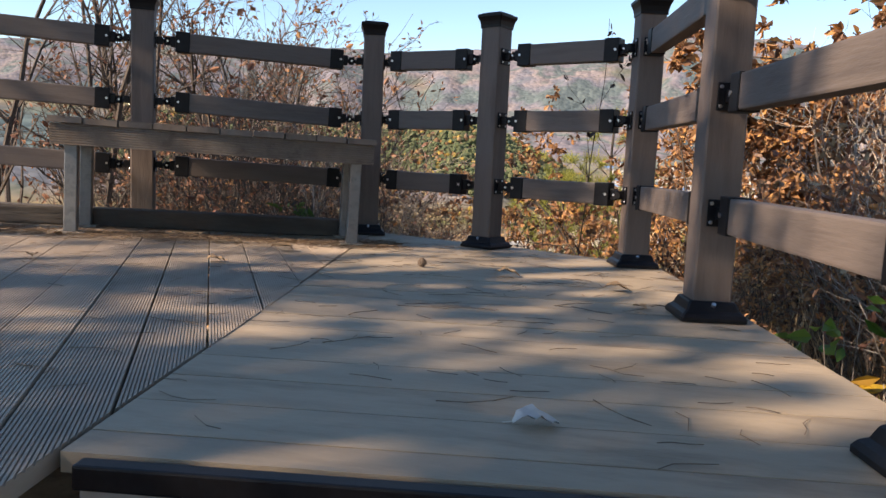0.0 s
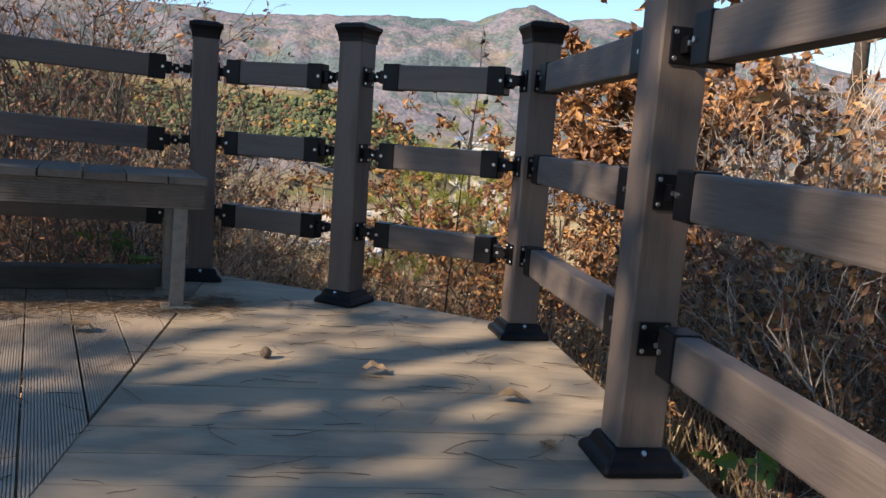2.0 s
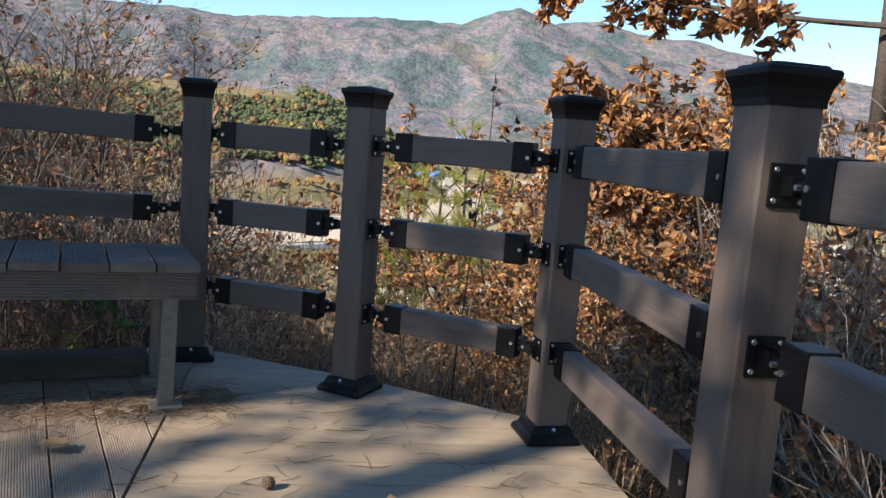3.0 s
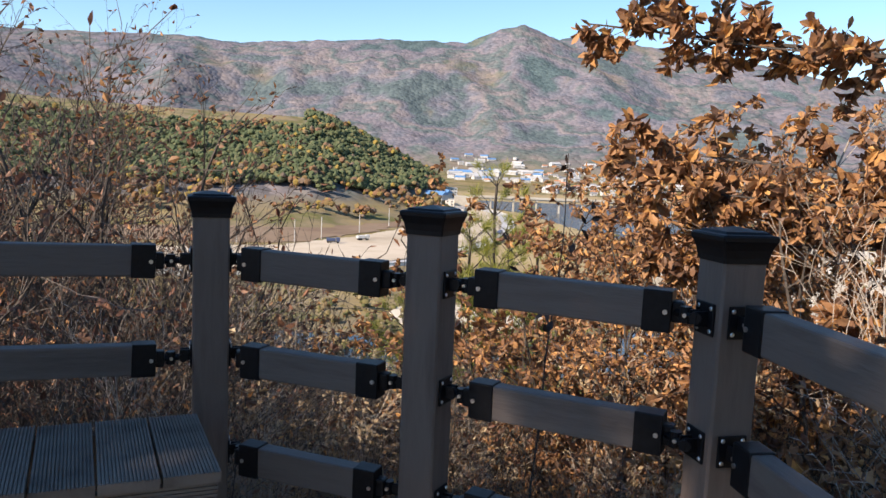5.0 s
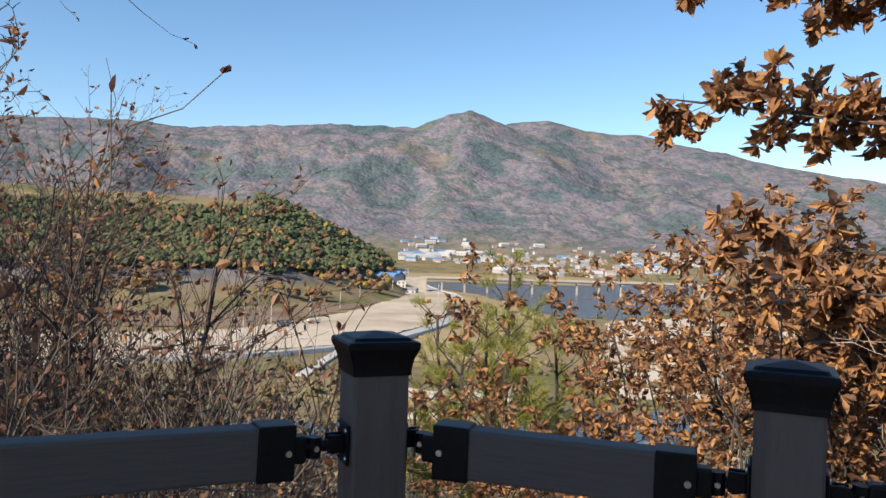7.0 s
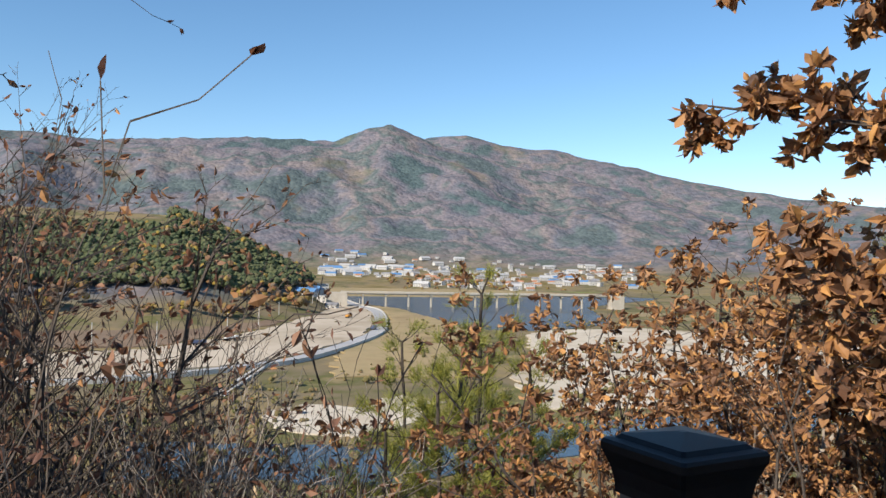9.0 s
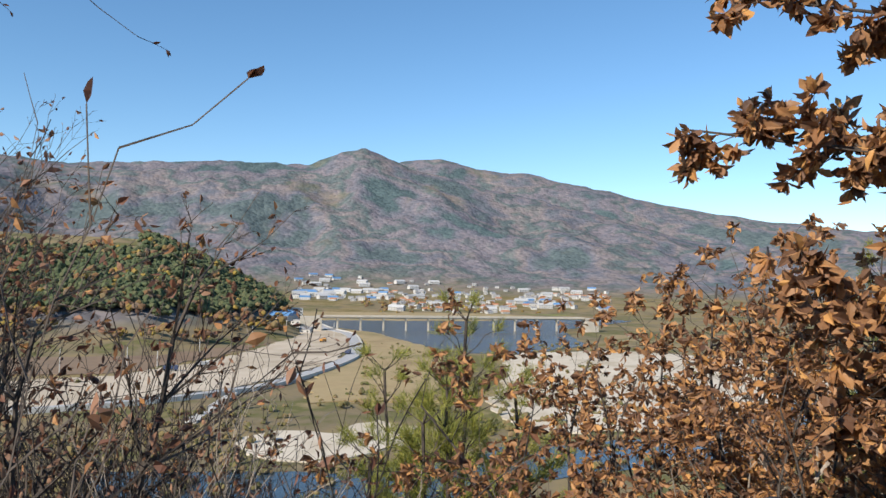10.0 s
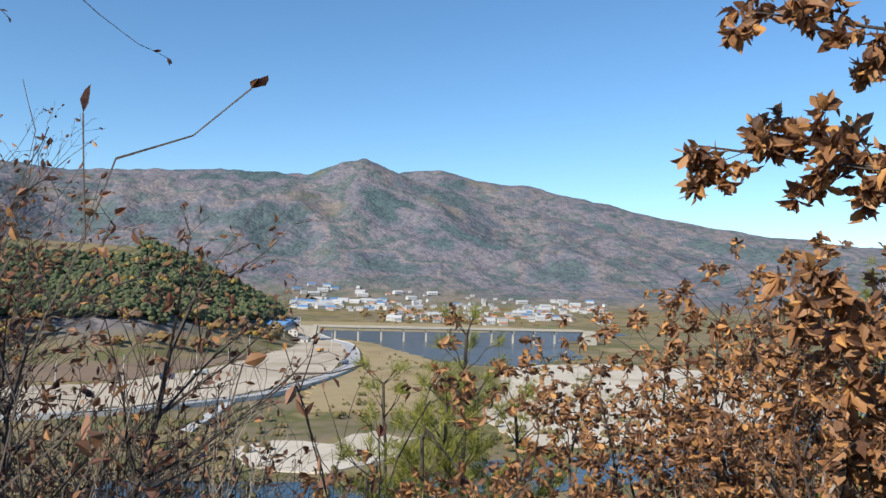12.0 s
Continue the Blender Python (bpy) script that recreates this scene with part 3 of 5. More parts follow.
def build_bench():
    length, width, top = 1.36, 0.425, 0.489
    a = radians(24.5)
    right_front = Vector((-0.16, 3.606, 0))
    ax, ay = Vector((math.cos(a), math.sin(a), 0)), Vector((-math.sin(a), math.cos(a), 0))
    o = right_front - ax * length / 2 + ay * width / 2
    ob = thing("bench", "weathered brown slatted bench on galvanised steel legs", "bench", TILT @ pose(o.x, o.y, 0, 0, 0, 24.5))
    n = 10
    p = length / n
    me = ribbed_board(width, p - 0.005, 0.026, 16).mesh("slat", BENCHW)
    rng = random.Random(8)
    for i in range(n):
        part("slat", me, BENCHW, ob, m=pose(-length / 2 + (i + 0.5) * p, rng.uniform(-0.003, 0.003), top - 0.013 + rng.uniform(-0.0015, 0.0015), 0, 0, rng.uniform(-0.3, 0.3)))

    def apron(l):
        return ribbed_board(l, 0.088, 0.024, 9)

    side = radians(90)
    z = top - 0.026 - 0.045
    for y, flip in ((-width / 2 + 0.022, 1), (width / 2 - 0.022, -1)):
        m = Matrix.Translation((0, y, z)) @ Matrix.Rotation(side * flip, 4, "X") @ Matrix.Rotation(side, 4, "Z")
        part("apron", apron(length - 0.02), BENCHW, ob, "horizontally ribbed apron board", m=m)
    for x, flip in ((-length / 2 + 0.024, -1), (length / 2 - 0.024, 1)):
        m = Matrix.Translation((x, 0, z)) @ Matrix.Rotation(radians(90) * flip, 4, "Y")
        part("apron", apron(width - 0.07), BENCHW, ob, "horizontally ribbed apron board", m=m)
    for x in (-length / 2 + 0.085, length / 2 - 0.085):
        for y in (-width / 2 + 0.062, width / 2 - 0.062):
            lg = part("leg", Shape().loft([(0.025, 0.012), (0.025, top - 0.03)], 0.003), GALV, ob, "square galvanised steel leg", m=Matrix.Translation((x, y, 0)))
            part("foot_plate", Shape().box((0.105, 0.095, 0.012), (0, 0, 0.0062), 0.002), FOOTPLATE, lg, "pale foot plate")
        part("bearer", Shape().box((0.04, width - 0.08, 0.04), (x, 0, top - 0.048), 0.003), GALV, ob)


build_bench()
k0, k1 = Vector((-2.9, 2.83, 0)), Vector((-0.44, 3.955, 0))
kd = k1 - k0
kerb = thing("kerb_beam", "dark weathered timber kerb beam along the deck edge", "beam", TILT @ pose(*((k0 + k1) / 2), 0, 0, math.degrees(math.atan2(kd.y, kd.x))))
part("beam", Shape().box((kd.length, 0.11, 0.085), (0, 0, 0.0445), 0.01), OLDBEAM, kerb)


# ---------------------------------------------------------------- plants
OAK_V = np.array([(0, 0, 0), (0.33, 0, 0), (0.66, 0, -0.02), (1, 0, -0.1),
                  (0.16, 0.08, 0.03), (0.4, 0.23, 0.1), (0.5, 0.2, 0.07), (0.68, 0.27, 0.1), (0.86, 0.15, 0.02),
                  (0.16, -0.08, 0.03), (0.4, -0.23, 0.1), (0.5, -0.2, 0.07), (0.68, -0.27, 0.1), (0.86, -0.15, 0.02)])
OAK_F = [(0, 1, 4), (1, 5, 4), (1, 6, 5), (1, 2, 6), (2, 7, 6), (2, 8, 7), (2, 3, 8),
         (1, 0, 9), (10, 1, 9), (11, 1, 10), (2, 1, 11), (12, 2, 11), (13, 2, 12), (3, 2, 13)]
SMALL_V = np.array([(0, 0, 0), (0.5, 0, -0.03), (1, 0, 0.08), (0.4, 0.27, 0.12), (0.75, 0.17, 0.12), (0.4, -0.27, 0.12), (0.75, -0.17, 0.12)])
SMALL_F = [(0, 1, 3), (1, 4, 3), (1, 2, 4), (1, 0, 5), (6, 1, 5), (2, 1, 6)]
BLADE_V = np.array([(0, 0.012, 0), (0, -0.012, 0), (1, 0, 0)])
BLADE_F = [(0, 1, 2)]


def sprinkle(spots, ways, sizes, tv, tf, seed, curl=0.5):
    """Many small leaves of one template, as flat arrays: each at its spot, pointing its way."""
    g = np.random.default_rng(seed)
    p, d, s = np.asarray(spots, float), np.asarray(ways, float), np.asarray(sizes, float)
    n = len(p)
    d /= np.linalg.norm(d, axis=1)[:, None] + 1e-9
    r = g.normal(size=(n, 3))
    y = np.cross(d, r)
    y /= np.linalg.norm(y, axis=1)[:, None] + 1e-9
    z = np.cross(d, y)
    wid = g.uniform(0.6, 1.15, n)
    bend = g.uniform(-curl, curl * 1.6, n)
    tx, ty, tz = tv[:, 0], tv[:, 1], tv[:, 2]
    zz = tz[None, :] * g.uniform(0.2, 2.2, n)[:, None] - bend[:, None] * (tx[None, :] ** 2) * 0.5
    v = p[:, None] + s[:, None, None] * (tx[None, :, None] * d[:, None] + (ty[None, :] * wid[:, None])[..., None] * y[:, None] + zz[..., None] * z[:, None])
    k = len(tv)
    f = (np.asarray(tf)[None] + (np.arange(n) * k)[:, None, None]).reshape(-1, 3)
    return v.reshape(-1, 3), f


def array_mesh(name, v, f, mat):
    me = bpy.data.meshes.new(name)
    me.from_pydata(v.tolist(), [], f.tolist())
    me.materials.append(mat)
    me.update()
    return me


class Plant:
    """Wood and leaves of one plant, grown from a seed."""

    def __init__(self, seed):
        self.r = random.Random(seed)
        self.seed = seed
        self.wood = Shape()
        self.spot, self.way, self.size = [], [], []

    def jitter(self, k):
        return Vector((self.r.gauss(0, k), self.r.gauss(0, k), self.r.gauss(0, k)))

    def leaf(self, p, d, size):
        self.spot.append(tuple(p))
        self.way.append(tuple(d))
        self.size.append(size)

    def limb(self, p, d, length, radius, level, cfg):
        """One limb in short bent pieces; children leave it along its way."""
        steps = max(2, int(length / cfg["step"][min(level, len(cfg["step"]) - 1)]))
        sides = 6 if radius > 0.02 else 4 if radius > 0.006 else 3
        d = d.normalized()
        seg = length / steps
        for i in range(steps):
            t = (i + 1) / steps
            q = p + d * seg
            r0, r1 = radius * (1 - 0.75 * i / steps), radius * (1 - 0.75 * t)
            self.wood.rod(p, q, r0, max(r1, 0.0014), sides, caps=False)
            p = q
            if level < cfg["levels"] and t > cfg["bare"] * (0.6 if level else 1):
                for _ in range(cfg["kids"][level]):
                    if self.r.random() < 0.8:
                        side = d.cross(self.jitter(1)).normalized()
                        a = radians(self.r.uniform(*cfg["angle"]))
                        cd = d * math.cos(a) + side * math.sin(a) + Vector((0, 0, cfg["up"] * 0.5))
                        self.limb(p, cd, length * self.r.uniform(*cfg["ratio"]) * (1.15 - 0.55 * t), max(r1 * 0.62, 0.002), level + 1, cfg)
            if level >= cfg["levels"] - cfg.get("leafy", 1) + 1 and self.r.random() < cfg["leaves"]:
                for _ in range(cfg["bunch"]):
                    self.leaf(p, d * 0.6 + self.jitter(0.7) + Vector((0, 0, -cfg["droop"])), self.r.uniform(*cfg["leaf"]))
            d = (d + self.jitter(cfg["bend"] * (cfg.get("straight", 1.0) if level == 0 else 1.0)) + Vector((0, 0, cfg["up"] * 0.25))).normalized()
        if level >= cfg["levels"] and self.r.random() < cfg["leaves"] * 1.4:
            self.leaf(p, d + self.jitter(0.5) + Vector((0, 0, -cfg["droop"])), self.r.uniform(*cfg["leaf"]))

    def finish(self, ob, bark, leafmat, template=(SMALL_V, SMALL_F), names=("stem", "leaves"), leaf_label="", curl=0.5):
        wood = part(names[0], self.wood, bark, ob)
        if names[0] == "branch":
            tagged(wood, kind="stuff")
        if self.spot:
            v, f = sprinkle(self.spot, self.way, self.size, *template, self.seed, curl)
            o = part(names[1], array_mesh(names[1], v, f, leafmat), leafmat, ob, leaf_label)
            tagged(o, kind="stuff")
        return ob


def ground_at(x, y):
    return land(x, y)[0]


BUSH = dict(step=(0.12, 0.1, 0.08), levels=2, kids=(2, 1), bare=0.12, angle=(25, 60), up=0.2, ratio=(0.3, 0.55), bend=0.13, leaves=0.1, bunch=1, droop=0.3, leaf=(0.025, 0.05), leafy=2)
LEAFY = dict(BUSH, leaves=0.34, bunch=2, leaf=(0.03, 0.06))
OAKBUSH = dict(step=(0.2, 0.14, 0.1), levels=2, kids=(1, 2), bare=0.25, angle=(25, 65), up=0.12, ratio=(0.3, 0.5), bend=0.13, leaves=0.5, bunch=2, droop=0.45, leaf=(0.055, 0.1), leafy=2)
BARE = dict(step=(0.18, 0.12, 0.09), levels=3, kids=(1, 1, 1), bare=0.25, angle=(22, 50), up=0.25, ratio=(0.35, 0.55), bend=0.1, leaves=0.02, bunch=1, droop=0.3, leaf=(0.04, 0.06), leafy=1)


def shrub(name, seed, stems, height, cfg, bark, leafmat, label, template=(SMALL_V, SMALL_F), lean=0.35, radius=0.012):
    ob = thing(name, label, "shrub")
    pl = Plant(seed)
    for i in range(stems):
        a = 2 * math.pi * (i + pl.r.random()) / stems
        d = Vector((math.cos(a) * lean * pl.r.random(), math.sin(a) * lean * pl.r.random(), 1))
        pl.limb(Vector((math.cos(a) * 0.08, math.sin(a) * 0.08, -0.12)), d, height * pl.r.uniform(0.65, 1.0), radius * pl.r.uniform(0.7, 1.2), 0, cfg)
    pl.finish(ob, bark, leafmat, template)
    ob["tall"] = height
    return ob


def put(ob, x, y, scale, spin, first):
    m = Matrix.Translation((x, y, ground_at(x, y))) @ Matrix.Rotation(spin, 4, "Z")
    if first:
        ob.matrix_basis = m
        ob.scale = (scale, scale, scale)
        return ob
    c = copy_thing(ob, m)
    c.scale = (scale, scale, scale)
    return c


EYE = (-0.88, 3.56, 1.36)      # standing place at the rail, for how tall the thicket may grow


STAIR_EYE = (0.75, 0.23, 0.42)  # and on the stairs
DECK_EYE = (0.3, 1.85, 1.22)    # and half way across the deck


def ceiling_height(x, y):
    """How tall a bush may be before it would hide the valley from the rail or from the stairs."""
    sx, sy = x - STAIR_EYE[0], y - STAIR_EYE[1]
    low = float(np.interp(math.degrees(math.atan2(sx, sy)), [-40, -30, -20, -13, -9, 12, 18, 24, 30], [40, 28, 10, -4, -7.5, -7.5, 0, 16, 40]))
    low += 5.0 * (fractal(x * 1.7, y * 1.7, 31.0) > 0.42)
    low = STAIR_EYE[2] + math.hypot(sx, sy) * math.tan(radians(low)) - ground_at(x, y)
    ex, ey = x - DECK_EYE[0], y - DECK_EYE[1]
    mid = float(np.interp(math.degrees(math.atan2(ex, ey)), [-40, -28, -20, -14, -9, 14, 19, 25, 32], [30, 14, 2, -8, -13.5, -14, -8, 5, 30]))
    low = min(low, DECK_EYE[2] + math.hypot(ex, ey) * math.tan(radians(mid)) - ground_at(x, y))
    dx, dy = x - EYE[0], y - EYE[1]
    az, r = math.degrees(math.atan2(dx, dy)), math.hypot(dx, dy)
    el = float(np.interp(az, [-40, -24, -17, -13, -8, 6, 16, 20, 24, 30, 40, 60], [9, 6, 1, -3.5, -6.5, -8, -8, -6, -2, 3, 8, 8]))
    return min(low, EYE[2] + r * math.tan(radians(el)) - ground_at(x, y))


kinds = [
    shrub("bare_shrub", 11, 7, 2.0, BUSH, BARK, REDLEAF, "leafless grey-brown shrub with a few curled red leaves"),
    shrub("twiggy_shrub", 12, 6, 2.2, dict(BUSH, leaves=0.16), BARK, REDLEAF, "twiggy shrub with scattered dry red-brown leaves"),
    shrub("low_shrub", 13, 9, 1.5, dict(BUSH, leaves=0.2), BARK, REDLEAF, "dense low shrub with small brown leaves"),
    shrub("leafy_shrub", 14, 6, 1.8, LEAFY, TWIG, REDLEAF, "autumn shrub thick with rust-brown leaves"),
    shrub("oak_shrub", 15, 5, 2.0, OAKBUSH, BARK, OAKLEAF, "young oak bush holding orange-brown lobed leaves", (OAK_V, OAK_F)),
    shrub("oak_shrub", 16, 5, 2.4, dict(OAKBUSH, leaves=0.5), BARK, OAKLEAF, "young oak bush with curled brown leaves", (OAK_V, OAK_F)),
    shrub("pale_shrub", 17, 5, 2.4, BARE, TWIG, REDLEAF, "pale bare shrub of fine upright twigs"),
    shrub("straw_shrub", 18, 9, 1.9, dict(BUSH, leaves=0.55, bunch=2, leaf=(0.03, 0.055), up=0.3), TWIG, STRAW, "pale straw-coloured shrub of dry leaves and twigs"),
]


def straw_clump(seed, label, mat, height, count, spread=0.35):
    ob = thing("grass_clump", label, "grass")
    g = np.random.default_rng(seed)
    base = np.c_[g.normal(0, spread, count), g.normal(0, spread, count), np.full(count, -0.1)]
    way = np.c_[g.normal(0, 0.28, count), g.normal(0, 0.28, count), np.ones(count)]
    tv = np.array([(0, 0.006, 0), (0, -0.006, 0), (0.5, 0.005, 0), (0.5, -0.005, 0), (1, 0, 0)])
    v, f = sprinkle(base, way, g.uniform(0.45, 1.0, count) * height, tv, [(0, 1, 3), (0, 3, 2), (2, 3, 4)], seed, 0.5)
    tagged(part("tuft", array_mesh("tuft", v, f, mat), mat, ob), kind="stuff")
    return ob


straws = [straw_clump(21, "clump of dry straw-coloured grass", STRAW, 0.9, 260), straw_clump(22, "tall clump of pale dry reeds", STRAW, 1.3, 240, 0.4)]


def plant_thicket():
    rng = random.Random(5)
    used = set()
    done = []

    def go(ob, x, y, s):
        put(ob, x, y, s, rng.uniform(0, 6.28), ob.name not in used)
        used.add(ob.name)
        done.append((x, y))

    tries = 0
    while len(done) < 780 and tries < 30000:
        tries += 1
        az = rng.uniform(-50, 84)
        r = 0.9 + 24 * rng.random() ** 1.7
        if len(done) % 4 < 1:
            az, r = rng.uniform(-45, 30), rng.uniform(1.4, 8.0)
        x, y = (0.1 if az < 30 else 0.6) + r * math.sin(radians(az)), 3.3 + r * math.cos(radians(az))
        d = outside(x, y)
        if d < 0.45 or any((x - a) ** 2 + (y - b) ** 2 < (0.07 + 0.0016 * r * r) for a, b in done):
            continue
        top = ceiling_height(x, y)
        if math.hypot(x - EYE[0], y - EYE[1]) < 2.6 or d < 1.2:
            top = min(top, 0.75 - ground_at(x, y))
        az2 = math.degrees(math.atan2(x - EYE[0], y - EYE[1]))
        if az2 > 24:
            w = (3, 3, 2, 3, 3, 3, 2, 1)
        elif az2 > 10:
            w = (2, 2, 2, 3, 3, 1, 1, 5)
        elif az2 > -4:
            w = (1, 1, 1, 1, 1, 0, 4, 7)
        elif az2 > -12:
            w = (4, 6, 3, 1, 0.4, 0, 0.3, 0.4)
        else:
            w = (5, 6, 3, 0.4, 0, 0, 0, 0)
        if (-6 < az2 < 14 and rng.random() < 0.35) or (x < -1.8 and rng.random() < 0.4) or (x > 1.6 and y < 5.5 and rng.random() < 0.62):
            continue
        ob = rng.choices(kinds, w)[0]
        s = rng.uniform(0.7, 1.5)
        if d < 1.0:
            s = rng.uniform(0.3, 0.6)
        if -28 < az2 < 10 and rng.random() < 0.6:
            s = 1.9
        s = min(s, top * rng.uniform(0.75, 1.0) / ob["tall"])
        if s < 0.2:
            continue
        go(ob, x, y, s)
    n = 0
    while n < 120:
        az = rng.uniform(-45, 75)
        r = 1.1 + 20 * rng.random() ** 1.5
        x, y = 0.2 + r * math.sin(radians(az)), 3.3 + r * math.cos(radians(az))
        top = ceiling_height(x, y)
        if outside(x, y) < 0.4 or top < 0.3:
            continue
        ob = rng.choice(straws)
        put(ob, x, y, min(rng.uniform(0.5, 1.0), top), rng.uniform(0, 6.28), ob.name not in used)
        used.add(ob.name)
        n += 1


plant_thicket()


def thin_saplings():
    """Bare wands and sparse seedlings that stand clear of the thicket."""
    rng = random.Random(9)
    wand = dict(BARE, levels=2, kids=(1, 1), leaves=0.1, bare=0.3, leaf=(0.035, 0.06), ratio=(0.2, 0.4))
    first = [shrub("bare_sapling", 141, 1, 2.3, dict(wand, kids=(2, 1)), BARK, REDLEAF, "bare thin sapling with a few curled leaves", lean=0.3, radius=0.007),
             shrub("bare_sapling", 142, 1, 2.1, dict(wand, leaves=0.2, kids=(2, 2)), BARK, OAKLEAF, "thin dark sapling with sparse orange leaves", lean=0.4, radius=0.007),
             shrub("bare_sapling", 143, 1, 2.5, dict(wand, leaves=0.05, kids=(2, 1)), BARK, REDLEAF, "slender leafless sapling with dark twigs", lean=0.25, radius=0.008)]
    used = set()
    for k in range(46):
        x, y = rng.uniform(-1.9, 1.5), rng.uniform(5.0, 8.2)
        ob = first[k % 3]
        top = rng.uniform(0.1, 0.72) if y < 6.5 else rng.uniform(0.0, 0.6)
        put(ob, x, y, (top - ground_at(x, y)) / ob["tall"], rng.uniform(0, 6.28), ob.name not in used)
        used.add(ob.name)


thin_saplings()


def litter():
    """Fallen leaves that cover the slope beside the deck."""
    g = np.random.default_rng(40)
    spots, ways, sizes = [], [], []
    rng = random.Random(41)
    while len(spots) < 26000:
        az, r = rng.uniform(-60, 95), 0.2 + 13 * rng.random() ** 1.3
        x, y = 0.2 + r * math.sin(radians(az)), 2.6 + r * math.cos(radians(az))
        d = outside(x, y)
        if d < 0.03:
            continue
        spots.append((x, y, ground_at(x, y) + rng.uniform(0.0, 0.06)))
        ways.append((rng.gauss(0, 1), rng.gauss(0, 1), rng.gauss(0, 0.35)))
        sizes.append(rng.uniform(0.05, 0.12))
    v, f = sprinkle(spots, ways, sizes, SMALL_V, SMALL_F, 42)
    tagged(new("leaf_litter", array_mesh("leaf_litter", v, f, LITTER)), "thick layer of dry brown fallen leaves on the slope", "leaf litter", kind="stuff")


litter()


def oak_tree():
    """The oak beside the deck: trunk, and limbs that reach over the view."""
    base = Vector((3.85, 6.6, ground_at(3.85, 6.6) - 0.1))
    ob = thing("oak_tree", "oak tree holding bunches of orange-brown withered leaves", "tree", Matrix.Translation(base))
    pl = Plant(60)
    p, r = Vector((0, 0, 0)), 0.075
    way = [Vector((3.75, 6.5, 0.0)), Vector((3.66, 6.48, 1.2)), Vector((3.75, 6.7, 2.4)), Vector((3.6, 6.9, 3.4)), Vector((3.8, 7.1, 4.6)), Vector((3.5, 7.4, 5.6))]
    tr = Shape()
    for q in way:
        q = q - base
        tr.rod(p, q, r, r * 0.86, 9)
        p, r = q, r * 0.86
    part("trunk", tr, BARK, ob, "slender rough dark trunk", True)
    cfg = dict(step=(0.1, 0.08, 0.06), levels=2, kids=(2, 1), bare=0.22, angle=(30, 75), up=0.0, ratio=(0.08, 0.16), bend=0.07, straight=0.2, leaves=0.85, bunch=6, droop=0.6, leaf=(0.06, 0.12), leafy=2)
    light = dict(cfg, kids=(1, 1), leaves=0.5)
    targets = [((3.66, 6.48, 1.95), (1.35, 7.45, 2.1), 0.022, cfg), ((3.66, 6.5, 1.95), (1.9, 6.95, 2.05), 0.016, light), ((3.7, 6.7, 2.65), (1.42, 7.0, 2.82), 0.02, cfg),
               ((3.7, 6.7, 2.6), (2.1, 6.5, 2.72), 0.016, light), ((3.7, 6.5, 1.2), (1.5, 6.8, 1.36), 0.018, cfg), ((3.7, 6.5, 1.0), (1.75, 6.5, 1.2), 0.016, cfg), ((3.7, 6.5, 0.8), (1.75, 6.7, 0.8), 0.016, cfg),
               ((3.7, 6.5, 0.4), (2.1, 6.2, 0.3), 0.014, cfg), ((3.7, 6.5, 0.1), (1.9, 6.6, -0.1), 0.014, cfg),
               ((3.7, 6.5, 1.6), (4.3, 5.0, 1.9), 0.016, cfg), ((3.7, 6.5, 2.2), (3.6, 5.1, 2.3), 0.018, cfg), ((3.75, 6.8, 2.7), (4.9, 5.8, 3.0), 0.018, cfg),
               ((3.6, 6.9, 3.6), (4.9, 7.9, 4.2), 0.018, light), ((3.8, 7.1, 4.5), (4.4, 8.4, 4.9), 0.018, light), ((3.5, 7.3, 5.2), (4.4, 6.4, 6.0), 0.018, light)]
    for a, b, rad, c in targets:
        a, b = Vector(a) - base, Vector(b) - base
        pl.limb(a, (b - a), (b - a).length, rad, 0, c)
    pl.finish(ob, BARK, OAKLEAF, (OAK_V, OAK_F), leaf_label="withered orange-brown oak leaves", curl=0.9)


oak_tree()


def sapling(name, label, at, seed, height, cfg, radius, leafmat, template, lean=(0, 0), bark=BARK, stems=1, spread=0.3):
    z = ground_at(*at)
    ob = thing(name, label, "tree", Matrix.Translation((at[0], at[1], z)))
    pl = Plant(seed)
    for i in range(stems):
        a = 6.28 * i / stems + pl.r.random()
        s = spread if stems > 1 else 0.0
        pl.limb(Vector((0.1 * math.cos(a) * (stems > 1), 0.1 * math.sin(a) * (stems > 1), -0.15)), Vector((lean[0] + s * math.cos(a), lean[1] + s * math.sin(a), 1)), height * pl.r.uniform(0.85, 1.0), radius, 0, cfg)
    return pl.finish(ob, bark, leafmat, template)


TREE = dict(step=(0.3, 0.18, 0.12, 0.1), levels=3, kids=(1, 2, 1), bare=0.25, angle=(22, 52), up=0.16, ratio=(0.2, 0.4), bend=0.09, leaves=0.16, bunch=1, droop=0.3, leaf=(0.035, 0.07), leafy=1)
OAKS = dict(TREE, leaves=0.8, bunch=5, leaf=(0.05, 0.1), droop=0.4, leafy=2, kids=(1, 2, 1))
SMALL, OAK = (SMALL_V, SMALL_F), (OAK_V, OAK_F)
sapling("thin_tree", "dark leafless tree with spreading branches and few red leaves", (-3.0, 7.6), 71, 5.9, dict(TREE, angle=(30, 62), ratio=(0.24, 0.44), kids=(2, 2, 1)), 0.062, REDLEAF, SMALL, (-0.12, 0.0))
sapling("thin_tree", "dark many-stemmed bare tree with sparse dry leaves", (-2.75, 9.3), 72, 6.1, dict(TREE, kids=(2, 2, 1), leaves=0.22, bare=0.18, ratio=(0.18, 0.34)), 0.03, REDLEAF, SMALL, (-0.05, 0.0), stems=7, spread=0.16)
